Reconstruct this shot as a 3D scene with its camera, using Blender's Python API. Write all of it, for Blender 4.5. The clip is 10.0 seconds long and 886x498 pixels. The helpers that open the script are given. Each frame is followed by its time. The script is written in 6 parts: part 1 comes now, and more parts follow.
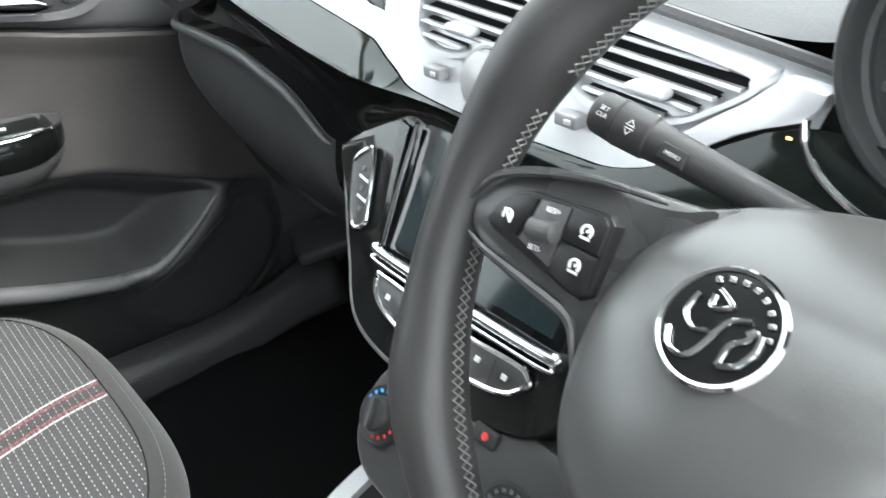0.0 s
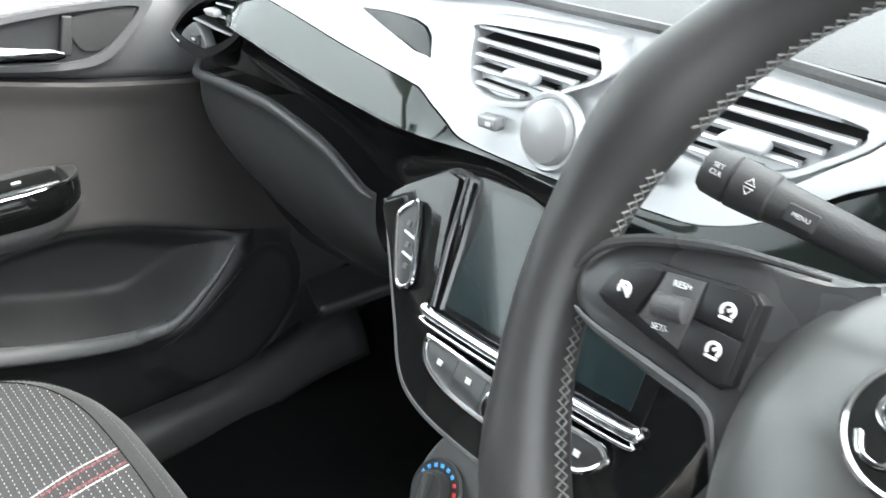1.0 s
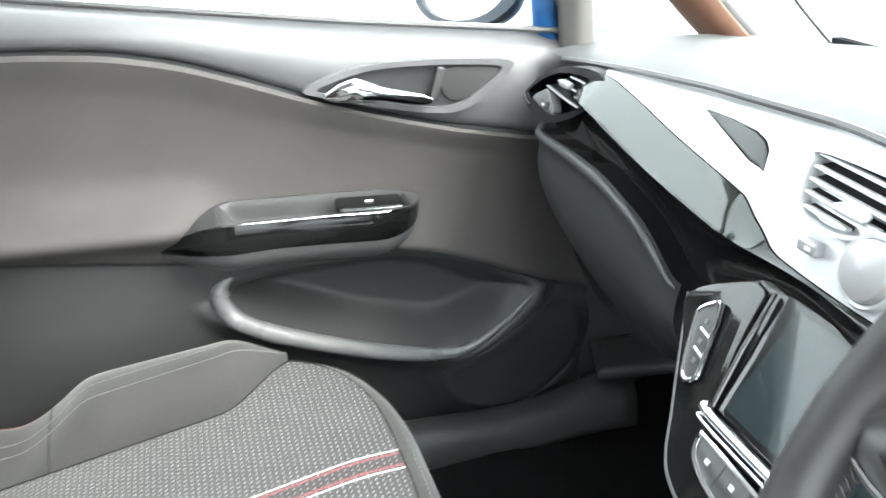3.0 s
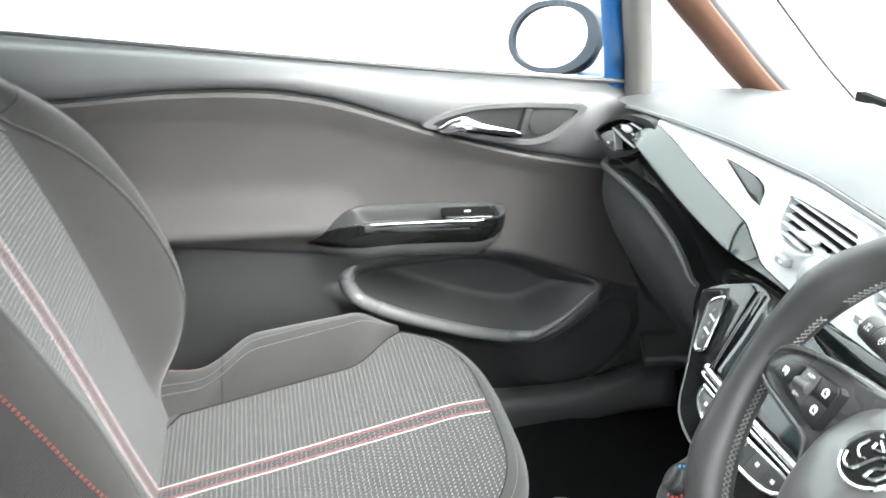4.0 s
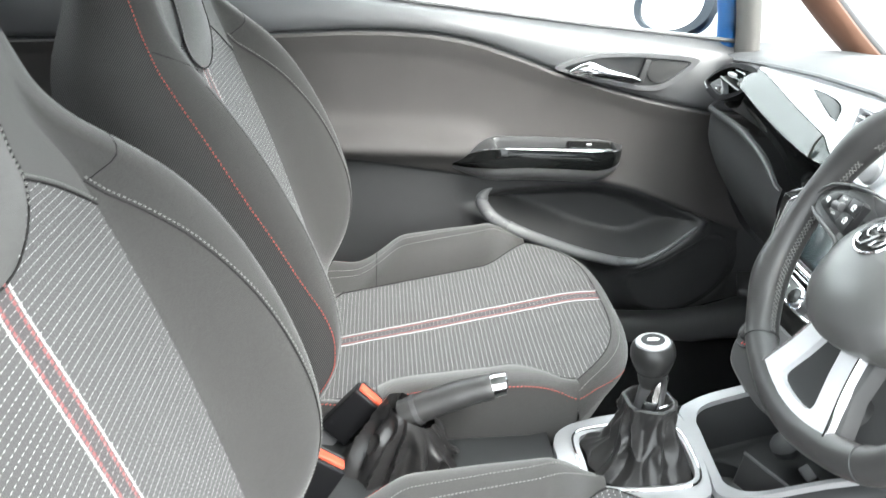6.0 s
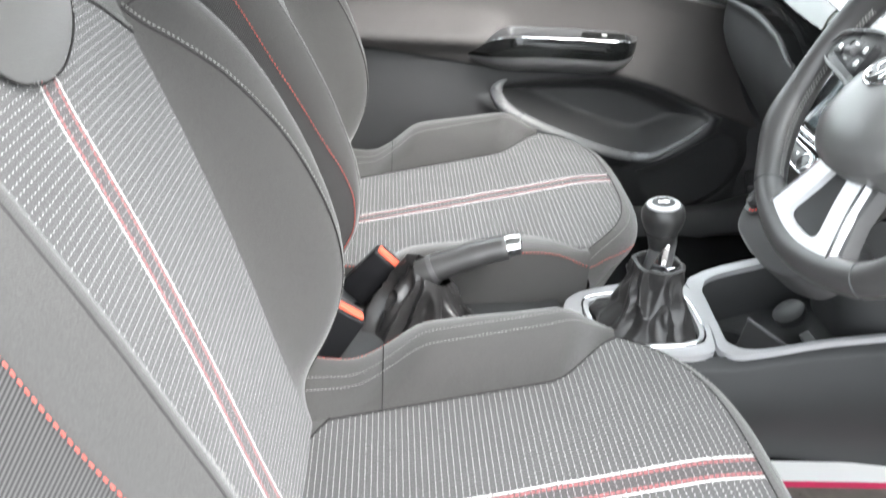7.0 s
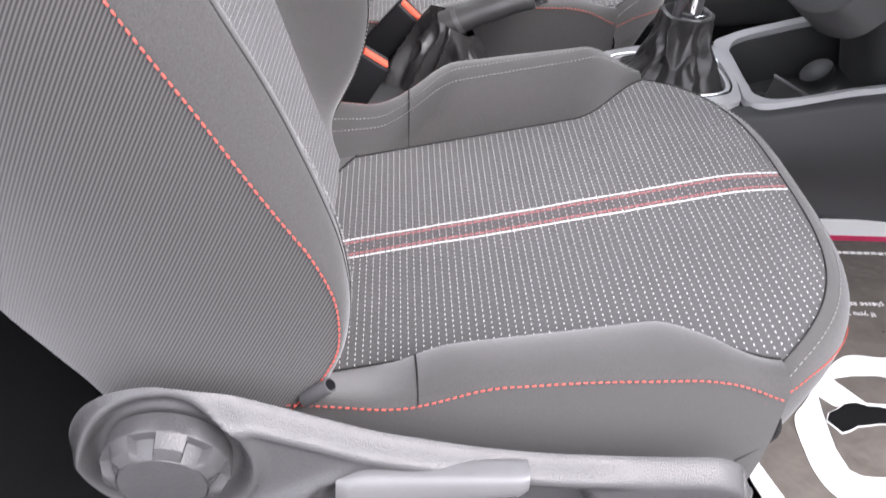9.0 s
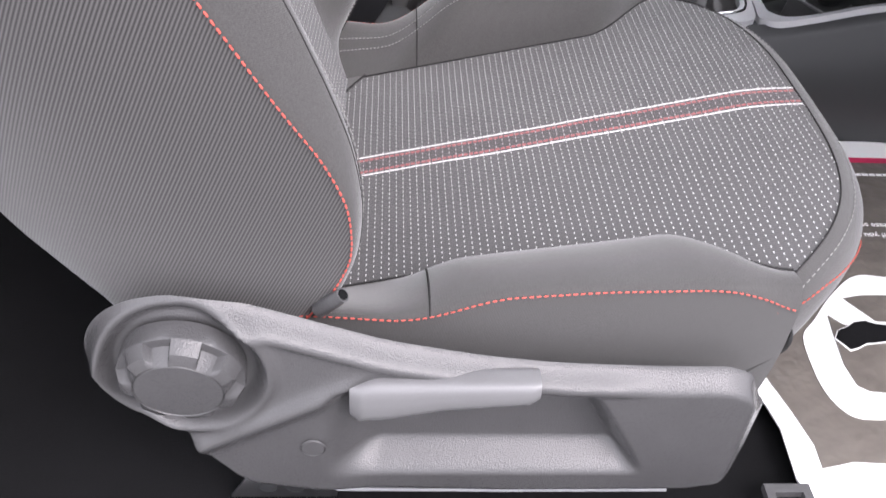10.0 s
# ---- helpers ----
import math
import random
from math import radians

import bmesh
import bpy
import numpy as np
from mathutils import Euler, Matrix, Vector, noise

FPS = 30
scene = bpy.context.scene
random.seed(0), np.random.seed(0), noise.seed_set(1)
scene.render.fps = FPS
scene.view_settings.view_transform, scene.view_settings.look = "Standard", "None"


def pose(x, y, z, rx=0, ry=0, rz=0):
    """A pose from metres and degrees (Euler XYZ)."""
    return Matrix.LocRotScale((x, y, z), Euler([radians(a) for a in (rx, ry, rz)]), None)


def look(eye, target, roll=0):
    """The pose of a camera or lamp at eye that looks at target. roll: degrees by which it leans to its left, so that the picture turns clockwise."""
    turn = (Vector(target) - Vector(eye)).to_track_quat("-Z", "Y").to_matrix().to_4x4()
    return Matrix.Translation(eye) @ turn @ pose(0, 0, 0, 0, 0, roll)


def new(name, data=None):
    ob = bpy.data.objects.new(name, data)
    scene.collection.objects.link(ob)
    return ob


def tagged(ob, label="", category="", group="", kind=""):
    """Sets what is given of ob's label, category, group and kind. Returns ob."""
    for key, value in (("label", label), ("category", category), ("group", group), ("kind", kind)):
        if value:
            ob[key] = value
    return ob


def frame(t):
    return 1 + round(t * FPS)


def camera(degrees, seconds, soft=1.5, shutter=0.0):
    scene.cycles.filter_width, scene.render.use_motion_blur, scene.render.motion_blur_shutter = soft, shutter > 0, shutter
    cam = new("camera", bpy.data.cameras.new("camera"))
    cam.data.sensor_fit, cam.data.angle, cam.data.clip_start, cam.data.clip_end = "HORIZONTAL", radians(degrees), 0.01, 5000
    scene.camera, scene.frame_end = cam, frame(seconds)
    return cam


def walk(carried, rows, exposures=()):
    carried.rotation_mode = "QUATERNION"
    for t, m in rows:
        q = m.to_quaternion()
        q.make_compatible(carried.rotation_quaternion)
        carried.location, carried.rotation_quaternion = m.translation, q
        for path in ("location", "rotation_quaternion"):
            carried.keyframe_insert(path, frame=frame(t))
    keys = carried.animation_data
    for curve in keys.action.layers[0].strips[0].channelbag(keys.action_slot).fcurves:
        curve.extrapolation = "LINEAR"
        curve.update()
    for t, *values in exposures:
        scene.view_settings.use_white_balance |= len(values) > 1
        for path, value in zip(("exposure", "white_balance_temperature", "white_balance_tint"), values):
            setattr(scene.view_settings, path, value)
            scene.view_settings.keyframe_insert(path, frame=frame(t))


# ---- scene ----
cam = camera(54.00, 10.0, 1.4, 0.5)
PATH = [
    (0, (-0.1467, -0.3890, 0.8877), (0.3949, 0.2916, 0.3944), -1.46),
    (0.5, (-0.1350, -0.3580, 0.8790), (0.3950, 0.3500, 0.4115), -2.40),
    (1, (-0.1500, -0.3288, 0.8800), (0.4090, 0.3662, 0.4280), -1.90),
    (1.5, (-0.1610, -0.2900, 0.8770), (0.3980, 0.4250, 0.4579), -1.20),
    (2, (-0.1400, -0.2181, 0.8992), (0.3170, 0.5337, 0.4238), -2.50),
    (2.5, (-0.1467, -0.2318, 0.9192), (0.2372, 0.5682, 0.4581), -0.60),
    (2.7, (-0.1587, -0.2759, 0.9200), (0.1776, 0.5640, 0.4950), 0.90),
    (3.8, (-0.2678, -0.5783, 1.0107), (-0.0449, 0.3123, 0.6145), 2.10),
    (4, (-0.2947, -0.6255, 1.0417), (-0.0847, 0.2650, 0.6381), 3.09),
    (4.5, (-0.3181, -0.6781, 1.0418), (-0.1551, 0.2219, 0.6375), 4.19),
    (5, (-0.3453, -0.7698, 1.0438), (-0.2295, 0.1373, 0.6389), 4.60),
    (5.2, (-0.3515, -0.8075, 1.0353), (-0.2409, 0.1025, 0.6356), 4.58),
    (6.3, (-0.3765, -0.9522, 0.9749), (-0.2995, -0.0397, 0.5732), 3.98),
    (6.5, (-0.3754, -0.9671, 0.9571), (-0.3020, -0.0581, 0.5469), 4.43),
    (7, (-0.3883, -0.9981, 0.9165), (-0.3054, -0.1153, 0.4540), 4.64),
    (7.5, (-0.3906, -1.0199, 0.8869), (-0.3126, -0.1610, 0.3807), 4.56),
    (8, (-0.3977, -1.0397, 0.8561), (-0.3211, -0.2009, 0.3170), 4.44),
    (8.5, (-0.3945, -1.0638, 0.8214), (-0.3214, -0.2438, 0.2538), 4.19),
    (9, (-0.4007, -1.0773, 0.8019), (-0.3263, -0.2822, 0.2000), 4.73),
    (9.5, (-0.4023, -1.0831, 0.7913), (-0.3309, -0.3102, 0.1608), 4.76),
    (10, (-0.4052, -1.0872, 0.7828), (-0.3346, -0.3360, 0.1265), 4.54),
]
EXPOSURES = [(0.0, 1.47, 6500, 10), (1.0, 1.60, 6500, 9), (2.5, 1.98, 6500, 7), (4.0, 1.95, 6500, 8), (5.2, 1.90, 6500, 8), (6.5, 1.95, 6500, 9), (7.5, 1.98, 6500, 15), (8.5, 1.63, 6500, 20), (10.0, 1.25, 6500, 23)]
walk(cam, [(t, look(eye, target, roll)) for t, eye, target, roll in PATH], EXPOSURES)

# ---- light: a bright overcast sky, a very soft sun ----
world = bpy.data.worlds.new("overcast_sky")
scene.world = world
world.use_nodes = True
wn, wl = world.node_tree.nodes, world.node_tree.links
wbg = wn["Background"]
wco = wn.new("ShaderNodeTexCoord")
wsep = wn.new("ShaderNodeSeparateXYZ")
wramp = wn.new("ShaderNodeValToRGB")
wl.new(wco.outputs["Generated"], wsep.inputs[0])
wmap = wn.new("ShaderNodeMapRange")
wmap.inputs[1].default_value, wmap.inputs[2].default_value = -1.0, 1.0
wl.new(wsep.outputs["Z"], wmap.inputs[0])
wl.new(wmap.outputs[0], wramp.inputs[0])
wramp.color_ramp.elements[0].color = (0.30, 0.31, 0.32, 1)
wramp.color_ramp.elements[0].position = 0.44
wramp.color_ramp.elements[1].color = (1.08, 1.155, 1.195, 1)
wramp.color_ramp.elements[1].position = 0.78
wlow = wramp.color_ramp.elements.new(0.52)
wlow.color = (0.72, 0.77, 0.80, 1)
wl.new(wramp.outputs[0], wbg.inputs[0])
wbg.inputs[1].default_value = 1.6
sun = new("sun", bpy.data.lights.new("sun", "SUN"))
sun.data.energy, sun.data.angle, sun.data.color = 1.7, radians(35), (1.0, 0.98, 0.95)
sun.matrix_world = look((1.8, -2.1, 2.9), (0, 0, 0))


# ---- materials ----
def nodes_of(name):
    m = bpy.data.materials.new(name)
    m.use_nodes = True
    t = m.node_tree
    return m, t.nodes, t.links, t.nodes["Principled BSDF"]


def math_node(nodes, links, op, a, b=None, c=None):
    n = nodes.new("ShaderNodeMath")
    n.operation = op
    for i, v in enumerate((a, b, c)):
        if v is None:
            continue
        if isinstance(v, (int, float)):
            n.inputs[i].default_value = v
        else:
            links.new(v, n.inputs[i])
    return n.outputs[0]


def mix_colour(nodes, links, fac, a, b):
    n = nodes.new("ShaderNodeMix")
    n.data_type = "RGBA"
    for sock, v in ((n.inputs[0], fac), (n.inputs[6], a), (n.inputs[7], b)):
        if isinstance(v, (int, float)):
            sock.default_value = v
        elif isinstance(v, tuple):
            sock.default_value = (*v, 1)
        else:
            links.new(v, sock)
    return n.outputs[2]


def noise_tex(nodes, links, vec, scale, detail=3.0, rough=0.6):
    n = nodes.new("ShaderNodeTexNoise")
    n.inputs["Scale"].default_value, n.inputs["Detail"].default_value, n.inputs["Roughness"].default_value = scale, detail, rough
    links.new(vec, n.inputs["Vector"])
    return n.outputs["Fac"]


def surface(name, colour, rough, metal=0.0, vary=0.25, grain=900.0, bump=0.15, coat=0.0, spec=0.5, broad=9.0, rough_vary=0.12):
    """A plain surface with broad unevenness, fine grain and relief."""
    m, n, l, p = nodes_of(name)
    co = n.new("ShaderNodeTexCoord").outputs["Object"]
    big, fine = noise_tex(n, l, co, broad, 4.0), noise_tex(n, l, co, grain, 2.0)
    both = math_node(n, l, "ADD", math_node(n, l, "MULTIPLY", big, 0.6), math_node(n, l, "MULTIPLY", fine, 0.4))
    dark, light = tuple(c * (1 - vary) for c in colour), tuple(min(1, c * (1 + vary)) for c in colour)
    l.new(mix_colour(n, l, both, dark, light), p.inputs["Base Color"])
    l.new(math_node(n, l, "MULTIPLY_ADD", big, rough_vary, rough - rough_vary / 2), p.inputs["Roughness"])
    p.inputs["Metallic"].default_value = metal
    p.inputs["Coat Weight"].default_value = coat
    p.inputs["Coat Roughness"].default_value = 0.04
    p.inputs["Specular IOR Level"].default_value = spec
    if bump:
        b = n.new("ShaderNodeBump")
        b.inputs["Strength"].default_value, b.inputs["Distance"].default_value = bump, 0.0006
        l.new(fine, b.inputs["Height"])
        l.new(b.outputs[0], p.inputs["Normal"])
    return m


def woven_fabric(name):
    """Dark cloth with rows of short light dashes, and a striped band along its middle. UV in metres, v = 0 on the band."""
    m, n, l, p = nodes_of(name)
    uv = n.new("ShaderNodeUVMap").outputs[0]
    sep = n.new("ShaderNodeSeparateXYZ")
    l.new(uv, sep.inputs[0])
    u, v = sep.outputs[0], sep.outputs[1]
    row = math_node(n, l, "DIVIDE", u, 0.0066)
    cell = math_node(n, l, "FLOOR", row)
    off = math_node(n, l, "MULTIPLY", math_node(n, l, "MODULO", cell, 2.0), 0.5)
    along = math_node(n, l, "FRACT", math_node(n, l, "ADD", math_node(n, l, "DIVIDE", v, 0.0068), off))
    across = math_node(n, l, "FRACT", row)
    dash = math_node(n, l, "MULTIPLY", math_node(n, l, "LESS_THAN", across, 0.16), math_node(n, l, "LESS_THAN", along, 0.38))
    co = n.new("ShaderNodeTexCoord").outputs["Object"]
    fine, big = noise_tex(n, l, co, 1400.0, 2.0), noise_tex(n, l, co, 7.0, 3.0)
    ground = mix_colour(n, l, fine, (0.024, 0.023, 0.024), (0.100, 0.097, 0.096))
    ground = mix_colour(n, l, math_node(n, l, "MULTIPLY", big, 0.35), ground, (0.10, 0.098, 0.097))
    # fine ribs between the dashes
    rib = math_node(n, l, "SINE", math_node(n, l, "MULTIPLY", v, 2 * math.pi / 0.0024))
    ground = mix_colour(n, l, math_node(n, l, "MULTIPLY_ADD", rib, 0.16, 0.16), ground, (0.022, 0.022, 0.024))
    bright = mix_colour(n, l, noise_tex(n, l, co, 420.0, 2.0), (0.24, 0.24, 0.236), (0.60, 0.595, 0.585))
    col = mix_colour(n, l, dash, ground, bright)
    a = math_node(n, l, "ABSOLUTE", v)
    band = math_node(n, l, "LESS_THAN", a, 0.0165)
    inner = mix_colour(n, l, dash, (0.052, 0.047, 0.048), (0.36, 0.34, 0.34))
    col = mix_colour(n, l, band, col, inner)
    knit = math_node(n, l, "FRACT", math_node(n, l, "DIVIDE", u, 0.0052))
    def line(lo, hi, duty):
        k = math_node(n, l, "MULTIPLY", math_node(n, l, "GREATER_THAN", a, lo), math_node(n, l, "LESS_THAN", a, hi))
        return math_node(n, l, "MULTIPLY", k, math_node(n, l, "LESS_THAN", knit, duty))
    red, white = line(0.0080, 0.0116, 0.80), line(0.0140, 0.0164, 0.88)
    col = mix_colour(n, l, red, col, mix_colour(n, l, fine, (0.15, 0.035, 0.038), (0.42, 0.12, 0.12)))
    col = mix_colour(n, l, white, col, mix_colour(n, l, fine, (0.50, 0.49, 0.48), (0.85, 0.84, 0.82)))
    l.new(col, p.inputs["Base Color"])
    p.inputs["Roughness"].default_value = 0.85
    p.inputs["Specular IOR Level"].default_value = 0.25
    p.inputs["Sheen Weight"].default_value = 0.25
    h = math_node(n, l, "ADD", math_node(n, l, "ADD", dash, math_node(n, l, "MULTIPLY", rib, 0.3)), math_node(n, l, "ADD", red, white))
    b = n.new("ShaderNodeBump")
    b.inputs["Strength"].default_value, b.inputs["Distance"].default_value = 0.5, 0.0007
    l.new(math_node(n, l, "ADD", h, math_node(n, l, "MULTIPLY", fine, 0.6)), b.inputs["Height"])
    l.new(b.outputs[0], p.inputs["Normal"])
    return m


def twill_fabric(name, dark, light, pitch=0.0026, lean=0.32, contrast=0.5):
    """Ribbed cloth with fine slanting lines; UV in metres."""
    m, n, l, p = nodes_of(name)
    sep = n.new("ShaderNodeSeparateXYZ")
    l.new(n.new("ShaderNodeUVMap").outputs[0], sep.inputs[0])
    co = n.new("ShaderNodeTexCoord").outputs["Object"]
    fine, big = noise_tex(n, l, co, 950.0, 3.0, 0.75), noise_tex(n, l, co, 6.0, 3.0)
    along = math_node(n, l, "ADD", sep.outputs[0], math_node(n, l, "MULTIPLY", sep.outputs[1], lean))
    rib = math_node(n, l, "SINE", math_node(n, l, "MULTIPLY", along, 2 * math.pi / pitch))
    rib = math_node(n, l, "MULTIPLY_ADD", rib, 0.5, 0.5)
    f = math_node(n, l, "ADD", math_node(n, l, "MULTIPLY", rib, contrast), math_node(n, l, "MULTIPLY", fine, 1 - contrast))
    col = mix_colour(n, l, f, dark, light)
    col = mix_colour(n, l, math_node(n, l, "MULTIPLY", big, 0.3), col, tuple(0.5 * (a + b) for a, b in zip(dark, light)))
    l.new(col, p.inputs["Base Color"])
    p.inputs["Roughness"].default_value = 0.9
    p.inputs["Specular IOR Level"].default_value = 0.2
    p.inputs["Sheen Weight"].default_value = 0.3
    b = n.new("ShaderNodeBump")
    b.inputs["Strength"].default_value, b.inputs["Distance"].default_value = 0.45, 0.0005
    l.new(f, b.inputs["Height"])
    l.new(b.outputs[0], p.inputs["Normal"])
    return m


def glow(name, colour, strength):
    m, n, l, p = nodes_of(name)
    p.inputs["Base Color"].default_value = (*colour, 1)
    p.inputs["Emission Color"].default_value = (*colour, 1)
    p.inputs["Emission Strength"].default_value = strength
    return m


def glass(name, tint=(0.93, 0.97, 0.96)):
    m, n, l, p = nodes_of(name)
    p.inputs["Base Color"].default_value = (*tint, 1)
    p.inputs["Roughness"].default_value = 0.0
    p.inputs["Transmission Weight"].default_value = 1.0
    p.inputs["IOR"].default_value = 1.45
    return m


WOVEN = woven_fabric("woven_dash_fabric")
CLOTH = twill_fabric("plain_seat_cloth", (0.006, 0.0058, 0.0056), (0.097, 0.094, 0.091), 0.0012, 0.1, 0.18)
TWILL = twill_fabric("ribbed_side_cloth", (0.003, 0.0028, 0.0029), (0.078, 0.075, 0.074), 0.0026, -0.48, 0.74)
SEAM_DARK = surface("dark_seam", (0.022, 0.021, 0.021), 0.9, vary=0.2, bump=0, spec=0.2)
RED_THREAD = surface("red_thread", (0.46, 0.075, 0.055), 0.7, vary=0.3, bump=0)
GREY_THREAD = surface("grey_thread", (0.22, 0.22, 0.21), 0.75, vary=0.2, bump=0)
PLASTIC = surface("grained_dark_plastic", (0.047, 0.047, 0.048), 0.44, grain=750, bump=0.28)
TRIM_PLASTIC = surface("coarse_grained_trim", (0.054, 0.053, 0.054), 0.24, grain=720, bump=0.8, vary=0.35)
PLASTIC_SOFT = surface("soft_black_plastic", (0.026, 0.027, 0.028), 0.52, grain=900, bump=0.25)
GREY_PLASTIC = surface("grained_grey_plastic", (0.076, 0.075, 0.077), 0.40, grain=430, bump=0.7, vary=0.35)
LEVER_GREY = surface("smooth_grey_lever", (0.120, 0.119, 0.121), 0.30, grain=900, bump=0.12)
LIGHT_GREY = surface("satin_grey_plastic", (0.125, 0.125, 0.129), 0.34, grain=900, bump=0.15)
DOOR_CLOTH = surface("brown_grey_door_cloth", (0.074, 0.069, 0.067), 0.72, grain=1100, bump=0.3, spec=0.3)
DOOR_UPPER = surface("satin_door_trim", (0.110, 0.111, 0.114), 0.40, grain=800, bump=0.3, spec=0.6)
DASH_PAD = surface("grained_dash_pad", (0.085, 0.087, 0.090), 0.55, grain=650, bump=0.5)
GLOSS = surface("piano_black", (0.006, 0.0065, 0.0065), 0.10, grain=300, vary=0.2, bump=0, coat=0.0, rough_vary=0.03, spec=0.6)
# faint green of the panel's reflection is mixed into the base black
LACQUER = surface("lacquered_black_panel", (0.010, 0.0135, 0.012), 0.09, grain=300, vary=0.2, bump=0, coat=0.12, rough_vary=0.03, spec=0.45)
SILVER = surface("satin_silver_trim", (0.74, 0.75, 0.77), 0.30, metal=0.25, grain=1200, vary=0.06, bump=0.05)
CHROME = surface("chrome", (0.80, 0.81, 0.83), 0.08, metal=1.0, vary=0.04, bump=0, rough_vary=0.04)
LEATHER = surface("grained_black_leather", (0.040, 0.039, 0.039), 0.38, grain=850, vary=0.25, bump=0.14)
BUTTON = surface("matt_black_button", (0.011, 0.011, 0.012), 0.42, grain=900, vary=0.15, bump=0.08)
SPOKE = surface("satin_spoke_plastic", (0.050, 0.050, 0.051), 0.26, grain=1000, vary=0.15, bump=0.06)
PALE_THREAD = surface("pale_leather_thread", (0.21, 0.21, 0.205), 0.7, vary=0.2, bump=0)
BOOT = surface("soft_black_leather", (0.026, 0.025, 0.025), 0.34, grain=480, vary=0.3, bump=0.25)
SLEEVE = surface("worn_grey_leather", (0.026, 0.025, 0.025), 0.30, grain=480, vary=0.25, bump=0.2)
KNOB = surface("smooth_black_leather", (0.020, 0.020, 0.020), 0.34, grain=600, vary=0.3, bump=0.2)
SATIN = surface("satin_grey_trim", (0.41, 0.41, 0.42), 0.32, metal=0.25, grain=900, vary=0.08, bump=0.06)
CARPET = surface("black_carpet", (0.0065, 0.0065, 0.007), 0.98, grain=700, vary=0.6, bump=1.0, spec=0.1)
STEEL = surface("bare_steel", (0.45, 0.45, 0.46), 0.35, metal=1.0, vary=0.15, bump=0.1)
SCREEN = surface("dark_screen", (0.012, 0.020, 0.022), 0.14, vary=0.1, bump=0, coat=0.35)
PRINT = surface("white_print", (0.80, 0.80, 0.80), 0.6, vary=0.05, bump=0)
ORANGE = surface("orange_red_plastic", (0.70, 0.10, 0.05), 0.45, vary=0.1, bump=0.05)
BLUE_PAINT = surface("blue_car_paint", (0.012, 0.085, 0.25), 0.5, vary=0.1, bump=0, coat=0.0, spec=0.25)
MIRROR_RIM = surface("dark_mirror_rim", (0.045, 0.055, 0.070), 0.50, vary=0.1, bump=0.05, spec=0.3)
# brown light reflected on the windscreen pillar, put into its base colour
BROWN_REFLECT = surface("pillar_brown_reflection", (0.12, 0.055, 0.032), 0.7, grain=800, bump=0.2)
PILLAR = surface("pale_grey_pillar_trim", (0.13, 0.125, 0.118), 0.75, grain=900, bump=0.3)
HEADLINER = surface("headliner", (0.55, 0.55, 0.53), 0.95, grain=900, bump=0.4)
CONCRETE = surface("grey_concrete", (0.24, 0.24, 0.235), 0.85, grain=60, vary=0.15, bump=0.3, broad=0.7)
PAPER = surface("white_paper", (0.80, 0.80, 0.79), 0.55, grain=60, vary=0.04, bump=0.3)
PAPER_GREY = surface("grey_printed_paper", (0.12, 0.107, 0.094), 0.30, grain=38, vary=0.45, bump=0.7, broad=22.0)
for node in PAPER_GREY.node_tree.nodes:
    if node.type == "BUMP":
        node.inputs["Distance"].default_value = 0.006
PAPER_RED = surface("crimson_printed_line", (0.55, 0.03, 0.10), 0.5, vary=0.1, bump=0)
BLUE_DOT = surface("blue_mark", (0.06, 0.38, 0.95), 0.4, vary=0.05, bump=0)
RED_DOT = surface("red_mark", (0.70, 0.05, 0.04), 0.4, vary=0.05, bump=0)
MIRROR = surface("mirror_glass", (0.9, 0.9, 0.9), 0.02, metal=1.0, vary=0.0, bump=0, rough_vary=0.0)
GLASS = glass("window_glass")
# shaded side of the blue mirror housing, with the shade in the colour
MIRROR_SHADE = surface("shaded_blue_shell", (0.055, 0.075, 0.105), 0.65, vary=0.1, bump=0.05, spec=0.2)
BUCKLE_BLACK = surface("black_buckle_plastic", (0.010, 0.010, 0.011), 0.40, grain=900, vary=0.15, bump=0.1, spec=0.15)
# panel plastic made paler, so the pocket lip's highlight is in its colour
LIP_SHEEN = surface("lip_highlight", (0.170, 0.172, 0.176), 0.28, grain=900, bump=0.08)
AMBER = glow("amber_tell_tale", (1.0, 0.45, 0.12), 3.0)
MESH_CLOTH = twill_fabric("speaker_mesh", (0.02, 0.02, 0.02), (0.075, 0.075, 0.075), 0.0022, 0.0, 0.6)


# ---- building helpers ----
def finish(ob, material, parent=None, label="", smooth=True):
    ob.data.materials.append(material)
    if smooth:
        ob.data.polygons.foreach_set("use_smooth", [True] * len(ob.data.polygons))
        ob.data.set_sharp_from_angle(angle=radians(38))
    if parent is not None:
        ob.parent = parent
    return tagged(ob, label)


def part(name, bm, material, parent=None, label="", smooth=True):
    me = bpy.data.meshes.new(name)
    bmesh.ops.recalc_face_normals(bm, faces=bm.faces[:])
    bm.to_mesh(me)
    bm.free()
    return finish(new(name, me), material, parent, label, smooth)


def thing(name, label, category, group="", at=(0, 0, 0)):
    ob = new(name)
    ob.empty_display_size = 0.05
    ob.location = at
    return tagged(ob, label, category, group)


